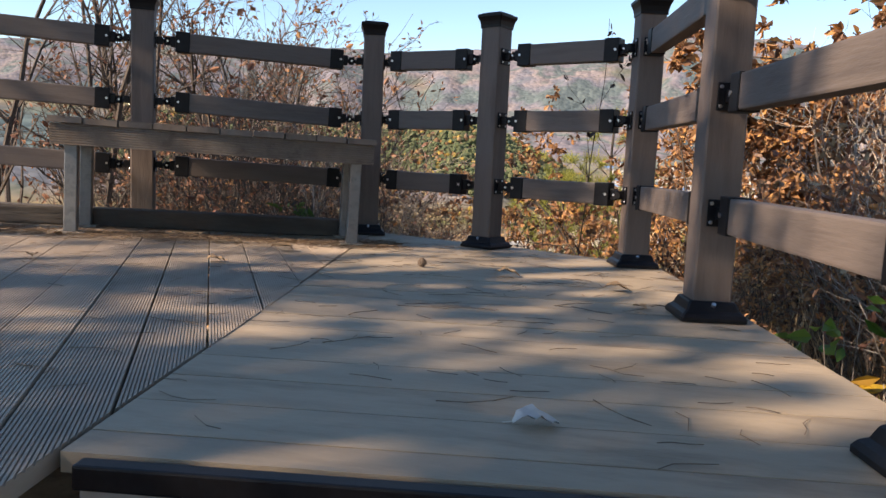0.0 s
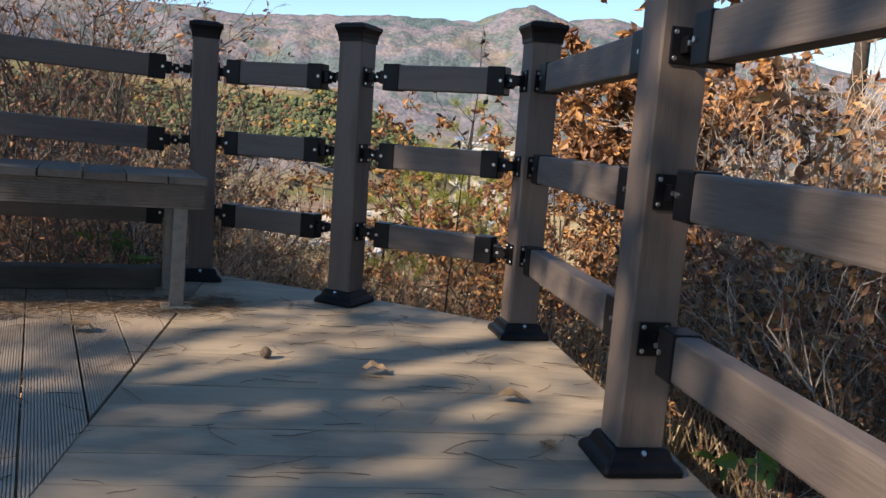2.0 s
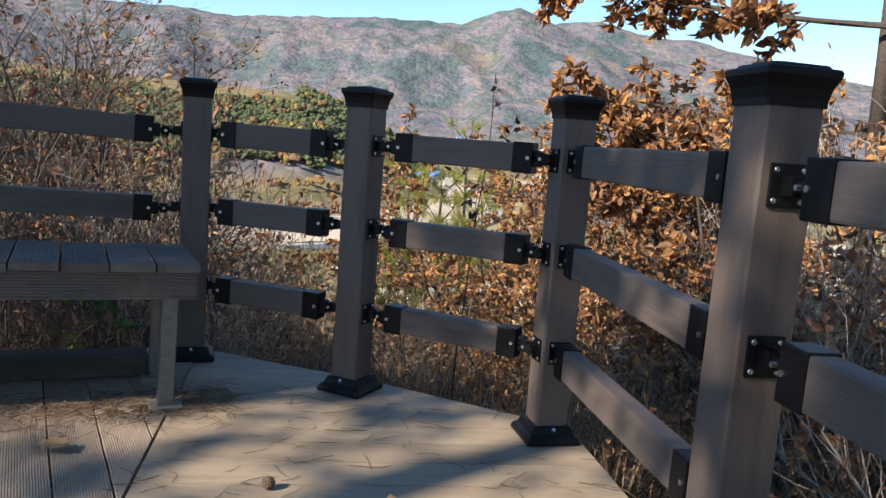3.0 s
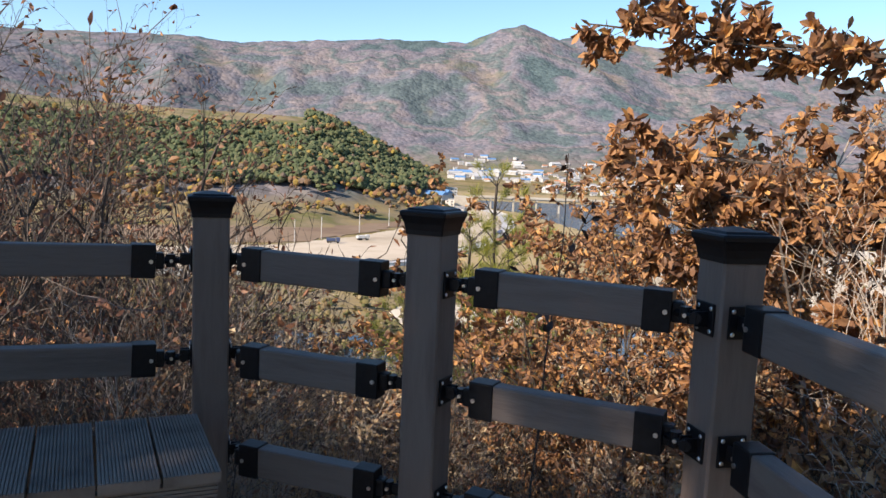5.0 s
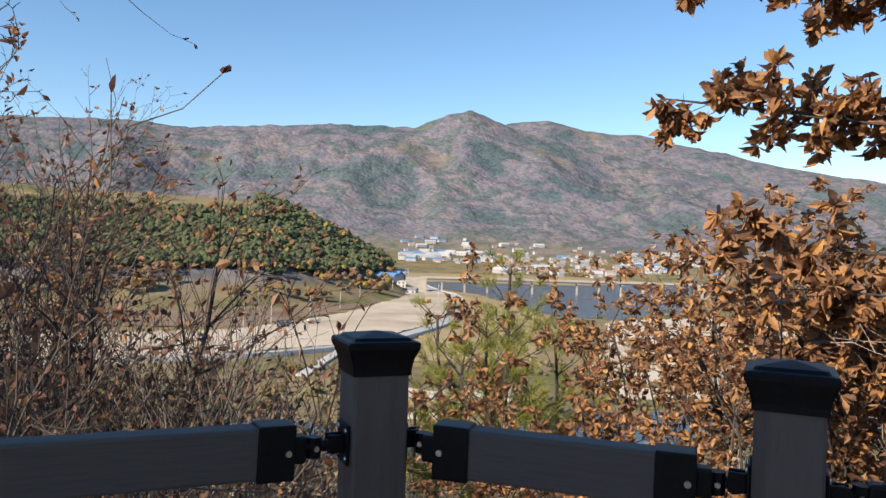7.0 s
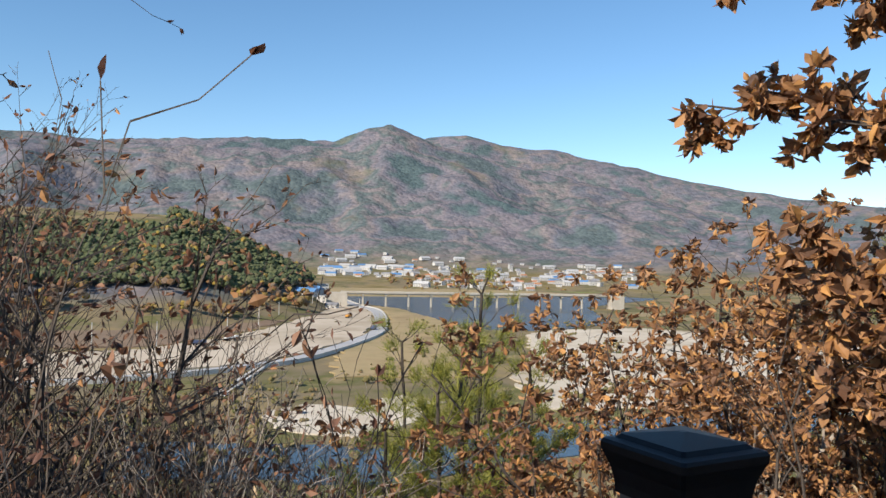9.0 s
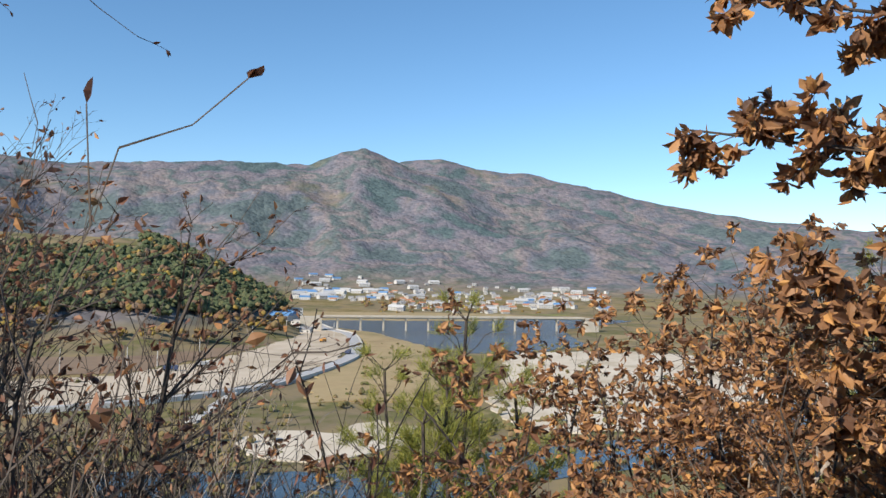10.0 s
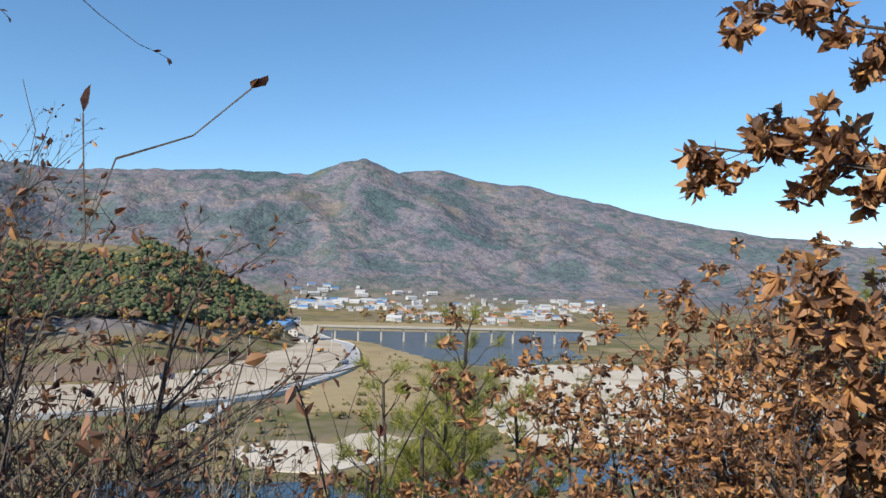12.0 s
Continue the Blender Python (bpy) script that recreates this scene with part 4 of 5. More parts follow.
sapling("thin_tree", "dark many-stemmed bare tree with reddish withered leaves", (-2.3, 8.4), 73, 4.9, dict(TREE, leaves=0.4, kids=(2, 2, 1), bare=0.15), 0.026, REDLEAF, SMALL, (-0.08, 0.05), stems=4)
sapling("thin_tree", "dark bushy bare tree close to the deck with withered leaves", (-2.3, 7.3), 85, 4.4, dict(TREE, leaves=0.14, kids=(2, 3, 2), angle=(28, 58), ratio=(0.22, 0.38), bare=0.12), 0.04, REDLEAF, SMALL, (-0.13, 0.0), stems=10, spread=0.2)
sapling("thin_tree", "low dark tree of tangled twigs with red-brown leaves", (-1.95, 8.2), 88, 3.9, dict(TREE, leaves=0.35, kids=(2, 2, 1), bare=0.12), 0.024, REDLEAF, SMALL, (-0.04, 0.05), stems=6, spread=0.3)
sapling("thin_tree", "low dark tree of tangled twigs with dry leaves", (-2.9, 8.2), 89, 4.7, dict(TREE, leaves=0.25, kids=(2, 2, 1), bare=0.12), 0.026, REDLEAF, SMALL, stems=6, spread=0.25)
sapling("thin_tree", "thin bare tree with crooked twigs", (-4.6, 7.2), 74, 6.0, dict(TREE, leaves=0.3), 0.05, REDLEAF, SMALL)
sapling("thin_tree", "crooked bare tree beside the deck", (-3.4, 5.6), 84, 4.6, dict(TREE, leaves=0.3), 0.04, REDLEAF, SMALL, stems=3)
sapling("thin_tree", "thin leafless tree with crooked spreading twigs", (1.95, 8.7), 75, 5.9, dict(TREE, leaves=0.03, kids=(2, 2, 2), bare=0.4, angle=(30, 62), ratio=(0.17, 0.3)), 0.03, OAKLEAF, SMALL, (-0.02, 0), bark=TWIG)
sapling("young_oak", "young oak with clusters of orange-brown leaves", (2.2, 8.5), 76, 3.9, dict(OAKS, angle=(35, 72), ratio=(0.25, 0.42), bunch=4, leaf=(0.05, 0.09)), 0.032, OAKLEAF, OAK, stems=4)
sapling("young_oak", "young oak with withered rust-brown leaves on low boughs", (2.1, 7.9), 86, 3.1, dict(OAKS, angle=(35, 75), ratio=(0.25, 0.42), bunch=4, leaf=(0.05, 0.09)), 0.026, OAKLEAF, OAK, stems=4)
sapling("young_oak", "young oak thick with dark brown leaves", (2.9, 7.2), 77, 3.7, OAKS, 0.026, OAKLEAF, OAK, stems=3)
sapling("young_oak", "young oak with rust-coloured leaves beside the deck", (3.3, 4.4), 78, 4.0, OAKS, 0.026, OAKLEAF, OAK, stems=2)
sapling("young_oak", "young oak with rust-coloured leaves", (4.8, 9.2), 79, 6.6, dict(OAKS, leaves=0.8), 0.04, OAKLEAF, OAK, stems=3)
oak_copies = sapling("young_oak", "young oak with thin boughs of withered leaves", (2.15, 9.1), 151, 4.3, dict(OAKS, angle=(35, 72), ratio=(0.22, 0.4), bunch=4, leaf=(0.042, 0.08)), 0.024, OAKLEAF, OAK, stems=3)
for i, (x, y, s) in enumerate([(2.75, 8.7, 1.18), (2.3, 7.6, 1.0), (3.1, 9.6, 1.3), (2.0, 6.9, 0.8), (2.7, 6.6, 0.9), (2.15, 7.3, 0.85), (3.3, 8.2, 1.2), (2.2, 9.9, 1.15)]):
    c = copy_thing(oak_copies, Matrix.Translation((x, y, ground_at(x, y))) @ Matrix.Rotation(1.7 * i + 0.6, 4, "Z"))
    c.scale = (s, s, s)
sapling("thin_tree", "bare slender tree beside the deck", (4.3, 5.3), 80, 6.0, dict(TREE, leaves=0.2), 0.05, OAKLEAF, OAK)
sapling("dark_leaf_shrub", "thin shrub with a few round dark leaves", (0.8, 4.92), 81, 2.55, dict(BUSH, kids=(1, 1), leaves=0.6, leaf=(0.04, 0.065), bend=0.045, bare=0.6, ratio=(0.12, 0.22)), 0.008, DARKLEAF, SMALL, (0.0, 0), stems=1, bark=BARK, spread=0.2)

# thin twig with buds that hangs in from above
tw_top = Vector((-2.5, 6.7, 3.1))
hang = thing("thin_tree", "thin bare tree with dark buds on its hanging twigs", "tree", Matrix.Translation((-3.0, 6.2, ground_at(-3.0, 6.2))))
pl = Plant(90)
o = Vector((-3.0, 6.2, ground_at(-3.0, 6.2)))
pl.wood.rod(Vector((0, 0, -0.1)), tw_top + Vector((-0.35, -0.3, -0.9)) - o, 0.022, 0.014, 6)
pl.wood.rod(tw_top + Vector((-0.35, -0.3, -0.9)) - o, tw_top - o, 0.014, 0.008, 5)
pl.limb(tw_top - o, Vector((1.15, 0.1, -0.65)), 1.36, 0.006, 0, dict(BARE, levels=1, kids=(1,), leaves=0.9, bunch=1, leaf=(0.025, 0.045), up=0.02, bare=0.15, ratio=(0.12, 0.24)))
pl.limb(tw_top - o, Vector((0.5, 0.1, -0.75)), 0.9, 0.005, 0, dict(BARE, levels=1, kids=(1,), leaves=0.9, bunch=1, leaf=(0.025, 0.045), up=0.0, bare=0.15, ratio=(0.12, 0.24)))
pl.finish(hang, BARK, REDLEAF)


def pine(name, label, at, seed, height, mat=NEEDLE, dense=1.0, spread=0.42):
    z = ground_at(*at)
    ob = thing(name, label, "tree", Matrix.Translation((at[0], at[1], z)))
    pl = Plant(seed)
    tr = Shape()
    p, r = Vector((0, 0, -0.2)), 0.0085 * height
    whorls = int(height / 0.36)
    d = Vector((0, 0, 1))
    for i in range(whorls):
        q = p + (d + pl.jitter(0.05)) * (height / whorls)
        tr.rod(p, q, r, max(0.005, r * 0.93), 6, caps=False)
        p, r = q, max(0.005, r * 0.93)
        t = (i + 1) / whorls
        if t < 0.25:
            continue
        for k in range(4):
            a = 6.28 * (k + pl.r.random()) / 4
            ln = height * spread * (1.05 - t) * pl.r.uniform(0.4, 1.0) + 0.2
            bd = Vector((math.cos(a), math.sin(a), 0.35 + 0.6 * t))
            n = max(2, int(ln / 0.12))
            b = p.copy()
            for j in range(n):
                e = b + (bd + pl.jitter(0.18)).normalized() * ln / n
                pl.wood.rod(b, e, 0.009 * (1 - j / n) + 0.003, 0.003, 4, caps=False)
                b = e
                if j >= n * 0.4:
                    for _ in range(int(64 * dense)):
                        w = (e - p).normalized() * 0.7 + pl.jitter(0.55) + Vector((0, 0, 0.3))
                        pl.leaf(b + pl.jitter(0.03), w, pl.r.uniform(0.1, 0.17))
    part("trunk", tr, BARK, ob)
    tv = np.array([(0, 0.028, 0), (0, -0.028, 0), (1, 0, 0)])
    pl.finish(ob, BARK, mat, (tv, BLADE_F), names=("branch", "needles"), curl=0.2)
    return ob


pine("young_pine", "young pine with loose yellow-green needles", (1.15, 11.5), 101, 5.7, spread=0.46)
pine("young_pine", "young pine with sparse green needles", (0.35, 12.0), 102, 5.4, spread=0.46)
pine("young_pine", "small pine with yellow-green needles on the slope", (0.6, 10.5), 103, 4.2, spread=0.5)
pine("young_pine", "small pine half hidden on the slope", (1.75, 11.3), 104, 4.9, spread=0.46)
pine("young_pine", "small bushy pine on the slope", (0.0, 10.8), 107, 3.9, spread=0.46)
pine("young_pine", "young pine lower down the slope", (1.5, 14.4), 108, 6.6, dense=1.2)
pine("young_pine", "bushy yellow-green young pine above the gravel", (0.95, 10.9), 109, 4.7, dense=1.3, spread=0.55)
pine("green_conifer", "bushy yellow-green conifer beyond the oak", (9.6, 15.2), 105, 10.4, dense=1.3, spread=0.34)
pine("green_conifer", "bushy green conifer beyond the oak", (11.6, 14.0), 106, 11.6, dense=1.3, spread=0.34)


def leafy_sprig(name, label, at, mat, seed, count, size, height):
    z = ground_at(*at)
    ob = thing(name, label, "plant", Matrix.Translation((at[0], at[1], z)))
    pl = Plant(seed)
    for i in range(count):
        a = 6.28 * pl.r.random()
        tip = Vector((math.cos(a) * 0.22 * pl.r.random(), math.sin(a) * 0.22 * pl.r.random(), height * pl.r.uniform(0.5, 1.0)))
        pl.wood.rod(Vector((0, 0, -0.05)), tip, 0.003, 0.0015, 3, caps=False)
        for _ in range(3):
            pl.leaf(tip + pl.jitter(0.02), Vector((math.cos(a), math.sin(a), -0.1)) + pl.jitter(0.6), pl.r.uniform(*size))
    pl.finish(ob, TWIG, mat)


leafy_sprig("green_sapling", "low sapling with large bright green leaves", (-1.02, 4.75), GREENLEAF, 111, 9, (0.08, 0.15), 0.85)
leafy_sprig("green_sapling", "green-leaved seedling at the deck edge", (1.62, 2.75), GREENLEAF, 112, 8, (0.05, 0.1), 0.66)
leafy_sprig("yellow_sapling", "seedling with bright yellow leaves", (1.62, 2.3), GOLDLEAF, 113, 10, (0.05, 0.09), 0.55)
leafy_sprig("yellow_sapling", "seedling with bright yellow leaves", (2.2, 2.9), GOLDLEAF, 114, 10, (0.05, 0.09), 0.8)
leafy_sprig("yellow_sapling", "low yellow-leaved plant in the thicket", (-1.6, 5.3), GOLDLEAF, 115, 9, (0.05, 0.09), 0.7)


# unseen wood behind the stairs: its crowns give the broken shade on the deck
CROWN = dict(step=(0.5, 0.3, 0.2, 0.15), levels=3, kids=(1, 2, 1), bare=0.25, angle=(30, 70), up=0.08, ratio=(0.3, 0.5), bend=0.08, leaves=0.85, bunch=3, droop=0.3, leaf=(0.12, 0.22), leafy=2)
shade_oaks = [sapling("oak_tree", "tall unseen oak added behind the stairs to dim skylight", (2.4, -6.4), 121, 9.6, dict(CROWN, bunch=4), 0.1, OAKLEAF, OAK),
              sapling("oak_tree", "tall thin-leaved unseen oak shading the stairs and deck", (-6.4, -3.4), 122, 8.2, dict(CROWN, leaves=0.5, bunch=2), 0.09, OAKLEAF, OAK)]
# unseen copies around the back, most added to dim skylight on the fence
for i, (x, y, s, k) in enumerate([(-5.2, -4.4, 0.8, 1), (-1.6, -5.8, 0.9, 0), (4.4, -3.6, 1.0, 0), (5.8, -0.6, 0.9, 1), (6.6, -5.0, 1.1, 0), (0.2, -8.6, 1.2, 0), (-4.8, -8.8, 0.8, 1), (3.6, -8.2, 1.2, 0), (8.6, -2.2, 1.2, 0)]):
    c = copy_thing(shade_oaks[k], Matrix.Translation((x, y, ground_at(x, y) - 0.1)) @ Matrix.Rotation(i * 2.1, 4, "Z"))
    c.scale = (s, s, s)


def crowned_oak(at, centre, half, count, seed):
    """A tall oak whose foliage is gathered in a broad crown."""
    base = Vector((at[0], at[1], ground_at(*at) - 0.1))
    ob = thing("oak_tree", "tall unseen oak whose thick withered crown shades deck and fence", "tree", Matrix.Translation(base))
    pl = Plant(seed)
    tr = Shape()
    fork = Vector((at[0], at[1], centre[2] - half[2] * 0.6)) - base
    tr.rod((0, 0, 0), fork * 0.5 + Vector((0.08, 0.05, 0)), 0.14, 0.11, 10)
    tr.rod(fork * 0.5 + Vector((0.08, 0.05, 0)), fork, 0.11, 0.07, 10)
    part("trunk", tr, BARK, ob, smooth=True)
    for _ in range(count):
        d = pl.jitter(1.0).normalized() * pl.r.random() ** 0.4
        tip = Vector((centre[0] + d.x * half[0], centre[1] + d.y * half[1], centre[2] + d.z * half[2])) - base
        mid = fork.lerp(tip, 0.55) + pl.jitter(0.12)
        pl.wood.rod(fork, mid, 0.018, 0.01, 4, caps=False)
        pl.wood.rod(mid, tip, 0.01, 0.003, 4, caps=False)
        for _ in range(26):
            pl.leaf(tip + pl.jitter(0.16), pl.jitter(1.0) + Vector((0, 0, -0.3)), pl.r.uniform(0.12, 0.2))
    pl.finish(ob, BARK, OAKLEAF, OAK)


# unseen crowns set on the sun's rays to shade fence and deck
crowned_oak((-6.6, -0.7), (-6.5, -0.95, 6.1), (2.3, 0.85, 0.85), 180, 131)
crowned_oak((-6.2, -4.2), (-5.9, -3.8, 5.2), (1.5, 0.55, 0.6), 40, 132)
crowned_oak((-6.9, -2.6), (-5.7, -2.6, 5.3), (1.7, 0.7, 0.55), 19, 133)
crowned_oak((-6.0, -2.0), (-5.1, -2.2, 6.2), (0.7, 1.3, 0.38), 30, 134)


# ---------------------------------------------------------------- litter on the deck
def fallen_leaf(at, size, spin, mat, label, z=0.004, seed=0):
    r = random.Random(seed)
    sh = Shape()
    n = 9
    rows = []
    for i in range(n):
        t = i / (n - 1)
        w = 0.34 * math.sin(math.pi * min(1, t * 0.93 + 0.05)) * (1 + 0.22 * math.sin(t * 19)) + 0.01
        c = (0.16 * math.sin(t * 3 + r.random()) + 0.035 * math.sin(t * 17 + 6 * r.random())) * size
        rows.append([(t * size, -w * size, c + 0.16 * w * size), (t * size, -w * size * 0.5, c), (t * size, 0, c - 0.02 * size), (t * size, w * size * 0.5, c), (t * size, w * size, c + 0.22 * w * size)])
    low = min(p[2] for q in rows for p in q)
    v = [(x, y, q - low + k) for k in (0.0, 0.0008) for row in rows for x, y, q in row]
    f = []
    for i in range(n - 1):
        for j in range(4):
            a = i * 5 + j
            f.append((a + 5, a + 6, a + 1, a))
            f.append((a + 5 * n, a + 1 + 5 * n, a + 6 + 5 * n, a + 5 + 5 * n))
    sh.add(v, f)
    sh.rod((0, 0, -low + 0.001), (-0.22 * size, 0.03 * size, 0.003), 0.0011, 0.0008, 4)
    ob = new("fallen_leaf", sh.mesh("fallen_leaf", mat, True))
    ob.matrix_basis = pose(at[0], at[1], z + tilted(*at), 0, 0, spin)
    tagged(ob, label, "leaf", "fallen leaves")


fallen_leaf((0.70, 1.40), 0.075, 20, PALELEAF, "large curled pale leaf lying on the deck", seed=1)
fallen_leaf((0.49, 2.98), 0.085, 15, FALLEN, "curled brown leaf lying on the deck", seed=2)
fallen_leaf((0.87, 2.83), 0.085, 5, FALLEN, "tan leaf lying flat on the deck", seed=3)
fallen_leaf((-0.47, 3.2), 0.09, 10, FALLEN, "dry tan leaf on the ribbed boards", seed=4)
fallen_leaf((-0.52, 2.75), 0.07, 40, FALLEN, "small dry leaf on the ribbed boards", seed=5)
fallen_leaf((-1.35, 3.0), 0.07, 80, FALLEN, "small dry leaf on the ribbed boards", seed=6)
fallen_leaf((-0.98, 2.45), 0.06, 130, FALLEN, "small dry leaf on the ribbed boards", seed=7)
fallen_leaf((0.98, 2.52), 0.05, 130, FALLEN, "small dry leaf beside a post foot", seed=8)

cone_shape = Shape()
for i in range(7):
    zz = 0.004 + i * 0.0045
    rr = 0.017 * math.sin(math.pi * (0.18 + 0.75 * i / 6))
    for k in range(8):
        a = 6.28 * (k + 0.5 * (i % 2)) / 8
        cone_shape.rod((0, 0, zz), (rr * math.cos(a), rr * math.sin(a), zz + 0.004), 0.003, 0.0045, 5)
cone = tagged(new("pine_cone", cone_shape.mesh("pine_cone", CONE)), "small dark pine cone lying on the deck", "pine cone")
cone.matrix_basis = pose(0.192, 3.077, 0.0)


def needles_on_deck():
    rng = random.Random(77)
    sh = Shape()

    def one(x, y, ln, a, z=0.0025):
        p = Vector((x, y, z + tilted(x, y)))
        for i in range(3):
            a += rng.gauss(0, 0.35)
            q = p + Vector((math.cos(a), math.sin(a), 0)) * ln / 3
            sh.rod(p, q, 0.0009 + 0.003 * ln * (ln > 0.12), 0.0008, 3, caps=False)
            p = q

    for _ in range(230):
        v = rng.random() ** 0.7
        one(rng.uniform(-0.25, 1.25), 1.2 + 2.7 * v, rng.choice((0.05, 0.06, 0.07, 0.09, 0.13)) * rng.uniform(0.8, 1.2), rng.gauss(0.1, 0.8))
    for _ in range(2200):
        s = rng.uniform(-0.2, 1.9)
        w = rng.gauss(0.1, 0.09)
        one(-0.2 - 0.91 * s - 0.42 * w, 3.56 - 0.415 * s + 0.91 * w, rng.uniform(0.04, 0.1), rng.uniform(0, 6.28), rng.uniform(0.002, 0.014))
    for _ in range(160):
        one(rng.uniform(-2.6, -0.1), rng.uniform(1.2, 3.1), rng.uniform(0.04, 0.1), rng.uniform(0, 6.28), 0.004)
    tagged(new("pine_needles", sh.mesh("pine_needles", NEEDLEDRY)), "dry brown pine needles scattered on the boards", "needles", kind="stuff")


needles_on_deck()


# ---------------------------------------------------------------- the valley
SAND = material("pale_gravel", [(0.4, 0.33, 0.23), (0.55, 0.48, 0.38), (0.62, 0.55, 0.45)], 0.03, 0.95, detail=8, patch=0.5, patch_scale=0.02, patch_color=(0.36, 0.3, 0.2))
DIRT = material("graded_earth", [(0.42, 0.34, 0.25), (0.52, 0.44, 0.34), (0.36, 0.29, 0.21)], 0.02, 0.95, detail=8, patch=0.5, patch_scale=0.015, patch_color=(0.3, 0.24, 0.16))
ASPHALT = material("pale_road", [(0.33, 0.33, 0.34), (0.42, 0.42, 0.42)], 0.05, 0.9)
CONCRETE = material("concrete", [(0.42, 0.41, 0.39), (0.52, 0.51, 0.48)], 0.3, 0.85)
MEADOW = material("dry_meadow", [(0.24, 0.17, 0.08), (0.36, 0.27, 0.14), (0.2, 0.17, 0.07)], 0.02, 0.95, detail=8)
GREENFIELD = material("green_field", [(0.12, 0.17, 0.04), (0.2, 0.22, 0.06)], 0.02, 0.95)
BROWNFIELD = material("ploughed_field", [(0.15, 0.095, 0.06), (0.22, 0.15, 0.095), (0.17, 0.12, 0.08)], 0.02, 0.95, detail=8)
BRIDGE = material("stained_concrete", [(0.34, 0.31, 0.26), (0.46, 0.42, 0.36)], 0.2, 0.85)
WATER = material("river_water", [(0.03, 0.05, 0.07), (0.05, 0.075, 0.095)], 0.02, 0.22, bump=0.15, bump_scale=0.5, spec=0.6)
WHITE = material("white_wall", [(0.38, 0.37, 0.35), (0.55, 0.54, 0.52)], 0.4, 0.8, vary=0.15)
ROOFS = [material("grey_roof", [(0.2, 0.2, 0.21), (0.3, 0.3, 0.31)], 0.5, 0.7, vary=0.2), material("pale_roof", [(0.34, 0.34, 0.34), (0.5, 0.5, 0.5)], 0.5, 0.6, vary=0.15),
         material("blue_roof", [(0.08, 0.2, 0.4), (0.12, 0.26, 0.46)], 0.5, 0.5), material("orange_roof", [(0.38, 0.17, 0.09), (0.46, 0.22, 0.12)], 0.5, 0.7)]
GLASS = material("dark_window", [(0.04, 0.05, 0.06), (0.07, 0.08, 0.09)], 1, 0.2)


def sheet(name, outline, mat, label, category, z, wobble=2.0, seed=1):
    """A flat patch of ground with an uneven edge."""
    g = random.Random(seed)
    pts = []
    for (ax, ay), (bx, by) in zip(outline, outline[1:] + outline[:1]):
        n = max(1, int(math.hypot(bx - ax, by - ay) / 5))
        for i in range(n):
            k = i / n
            pts.append((ax + (bx - ax) * k + g.uniform(-wobble, wobble), ay + (by - ay) * k + g.uniform(-wobble, wobble)))
    sh = Shape().prism(ccw(pts), VALLEY - 1.0, z)
    return tagged(new(name, sh.mesh(name, mat)), label, category, kind="structure")


sheet("meadow", [(40, 790), (85, 720), (100, 600), (112, 505), (60, 300), (10, 300), (20, 400), (62, 540), (70, 680)], MEADOW, "dry yellow-brown meadow beside the river", "field", VALLEY + 0.5, 3, 1)
sheet("meadow", [(20, 1190), (330, 1190), (400, 1050), (240, 930), (40, 930)], MEADOW, "dry fields in front of the village", "field", VALLEY + 0.5, 4, 2)
sheet("river", [(20, 930), (240, 930), (420, 1050), (470, 960), (290, 760), (235, 560), (190, 520), (160, 490), (118, 505), (98, 603), (80, 725), (36, 850)], WATER, "blue-grey river under the bridge", "river", VALLEY + 0.35, 2, 3)
sheet("gravel_bank", [(140, 470), (165, 500), (240, 520), (330, 420), (300, 330), (125, 235), (75, 232), (80, 290), (115, 380)], SAND, "white gravel bank of the river", "gravel", VALLEY + 0.45, 3, 4)
sheet("gravel_bank", [(-10, 236), (2, 246), (18, 240), (32, 262), (44, 246), (38, 226), (15, 200), (-8, 212)], SAND, "pale gravel beside the near water", "gravel", VALLEY + 0.4, 2, 5)
sheet("river", [(330, 330), (300, 360), (120, 222), (60, 212), (20, 190), (-40, 200), (-40, 170), (20, 160), (70, 180), (140, 195)], WATER, "blue-grey river below the slope", "river", VALLEY + 0.3, 2, 6)
sheet("earthworks", [(41, 812), (47, 760), (56, 690), (57, 640), (49, 545), (36, 462), (2, 376), (-22, 340), (-74, 303), (-160, 280), (-220, 330), (-113, 372), (-75, 388), (-44, 443), (-13, 526), (21, 687), (30, 800)], DIRT, "pale graded earth of a road works", "ground", VALLEY + 0.6, 2, 7)
sheet("field", [(-75, 400), (-44, 460), (-16, 540), (10, 650), (-30, 640), (-90, 590), (-220, 520), (-200, 390)], BROWNFIELD, "brown ploughed fields below the wooded hill", "field", VALLEY + 0.4, 4, 8)
sheet("green_field", [(330, 1210), (480, 1260), (560, 1170), (420, 1120)], GREENFIELD, "bright green field beside the village", "field", VALLEY + 0.7, 4, 9)


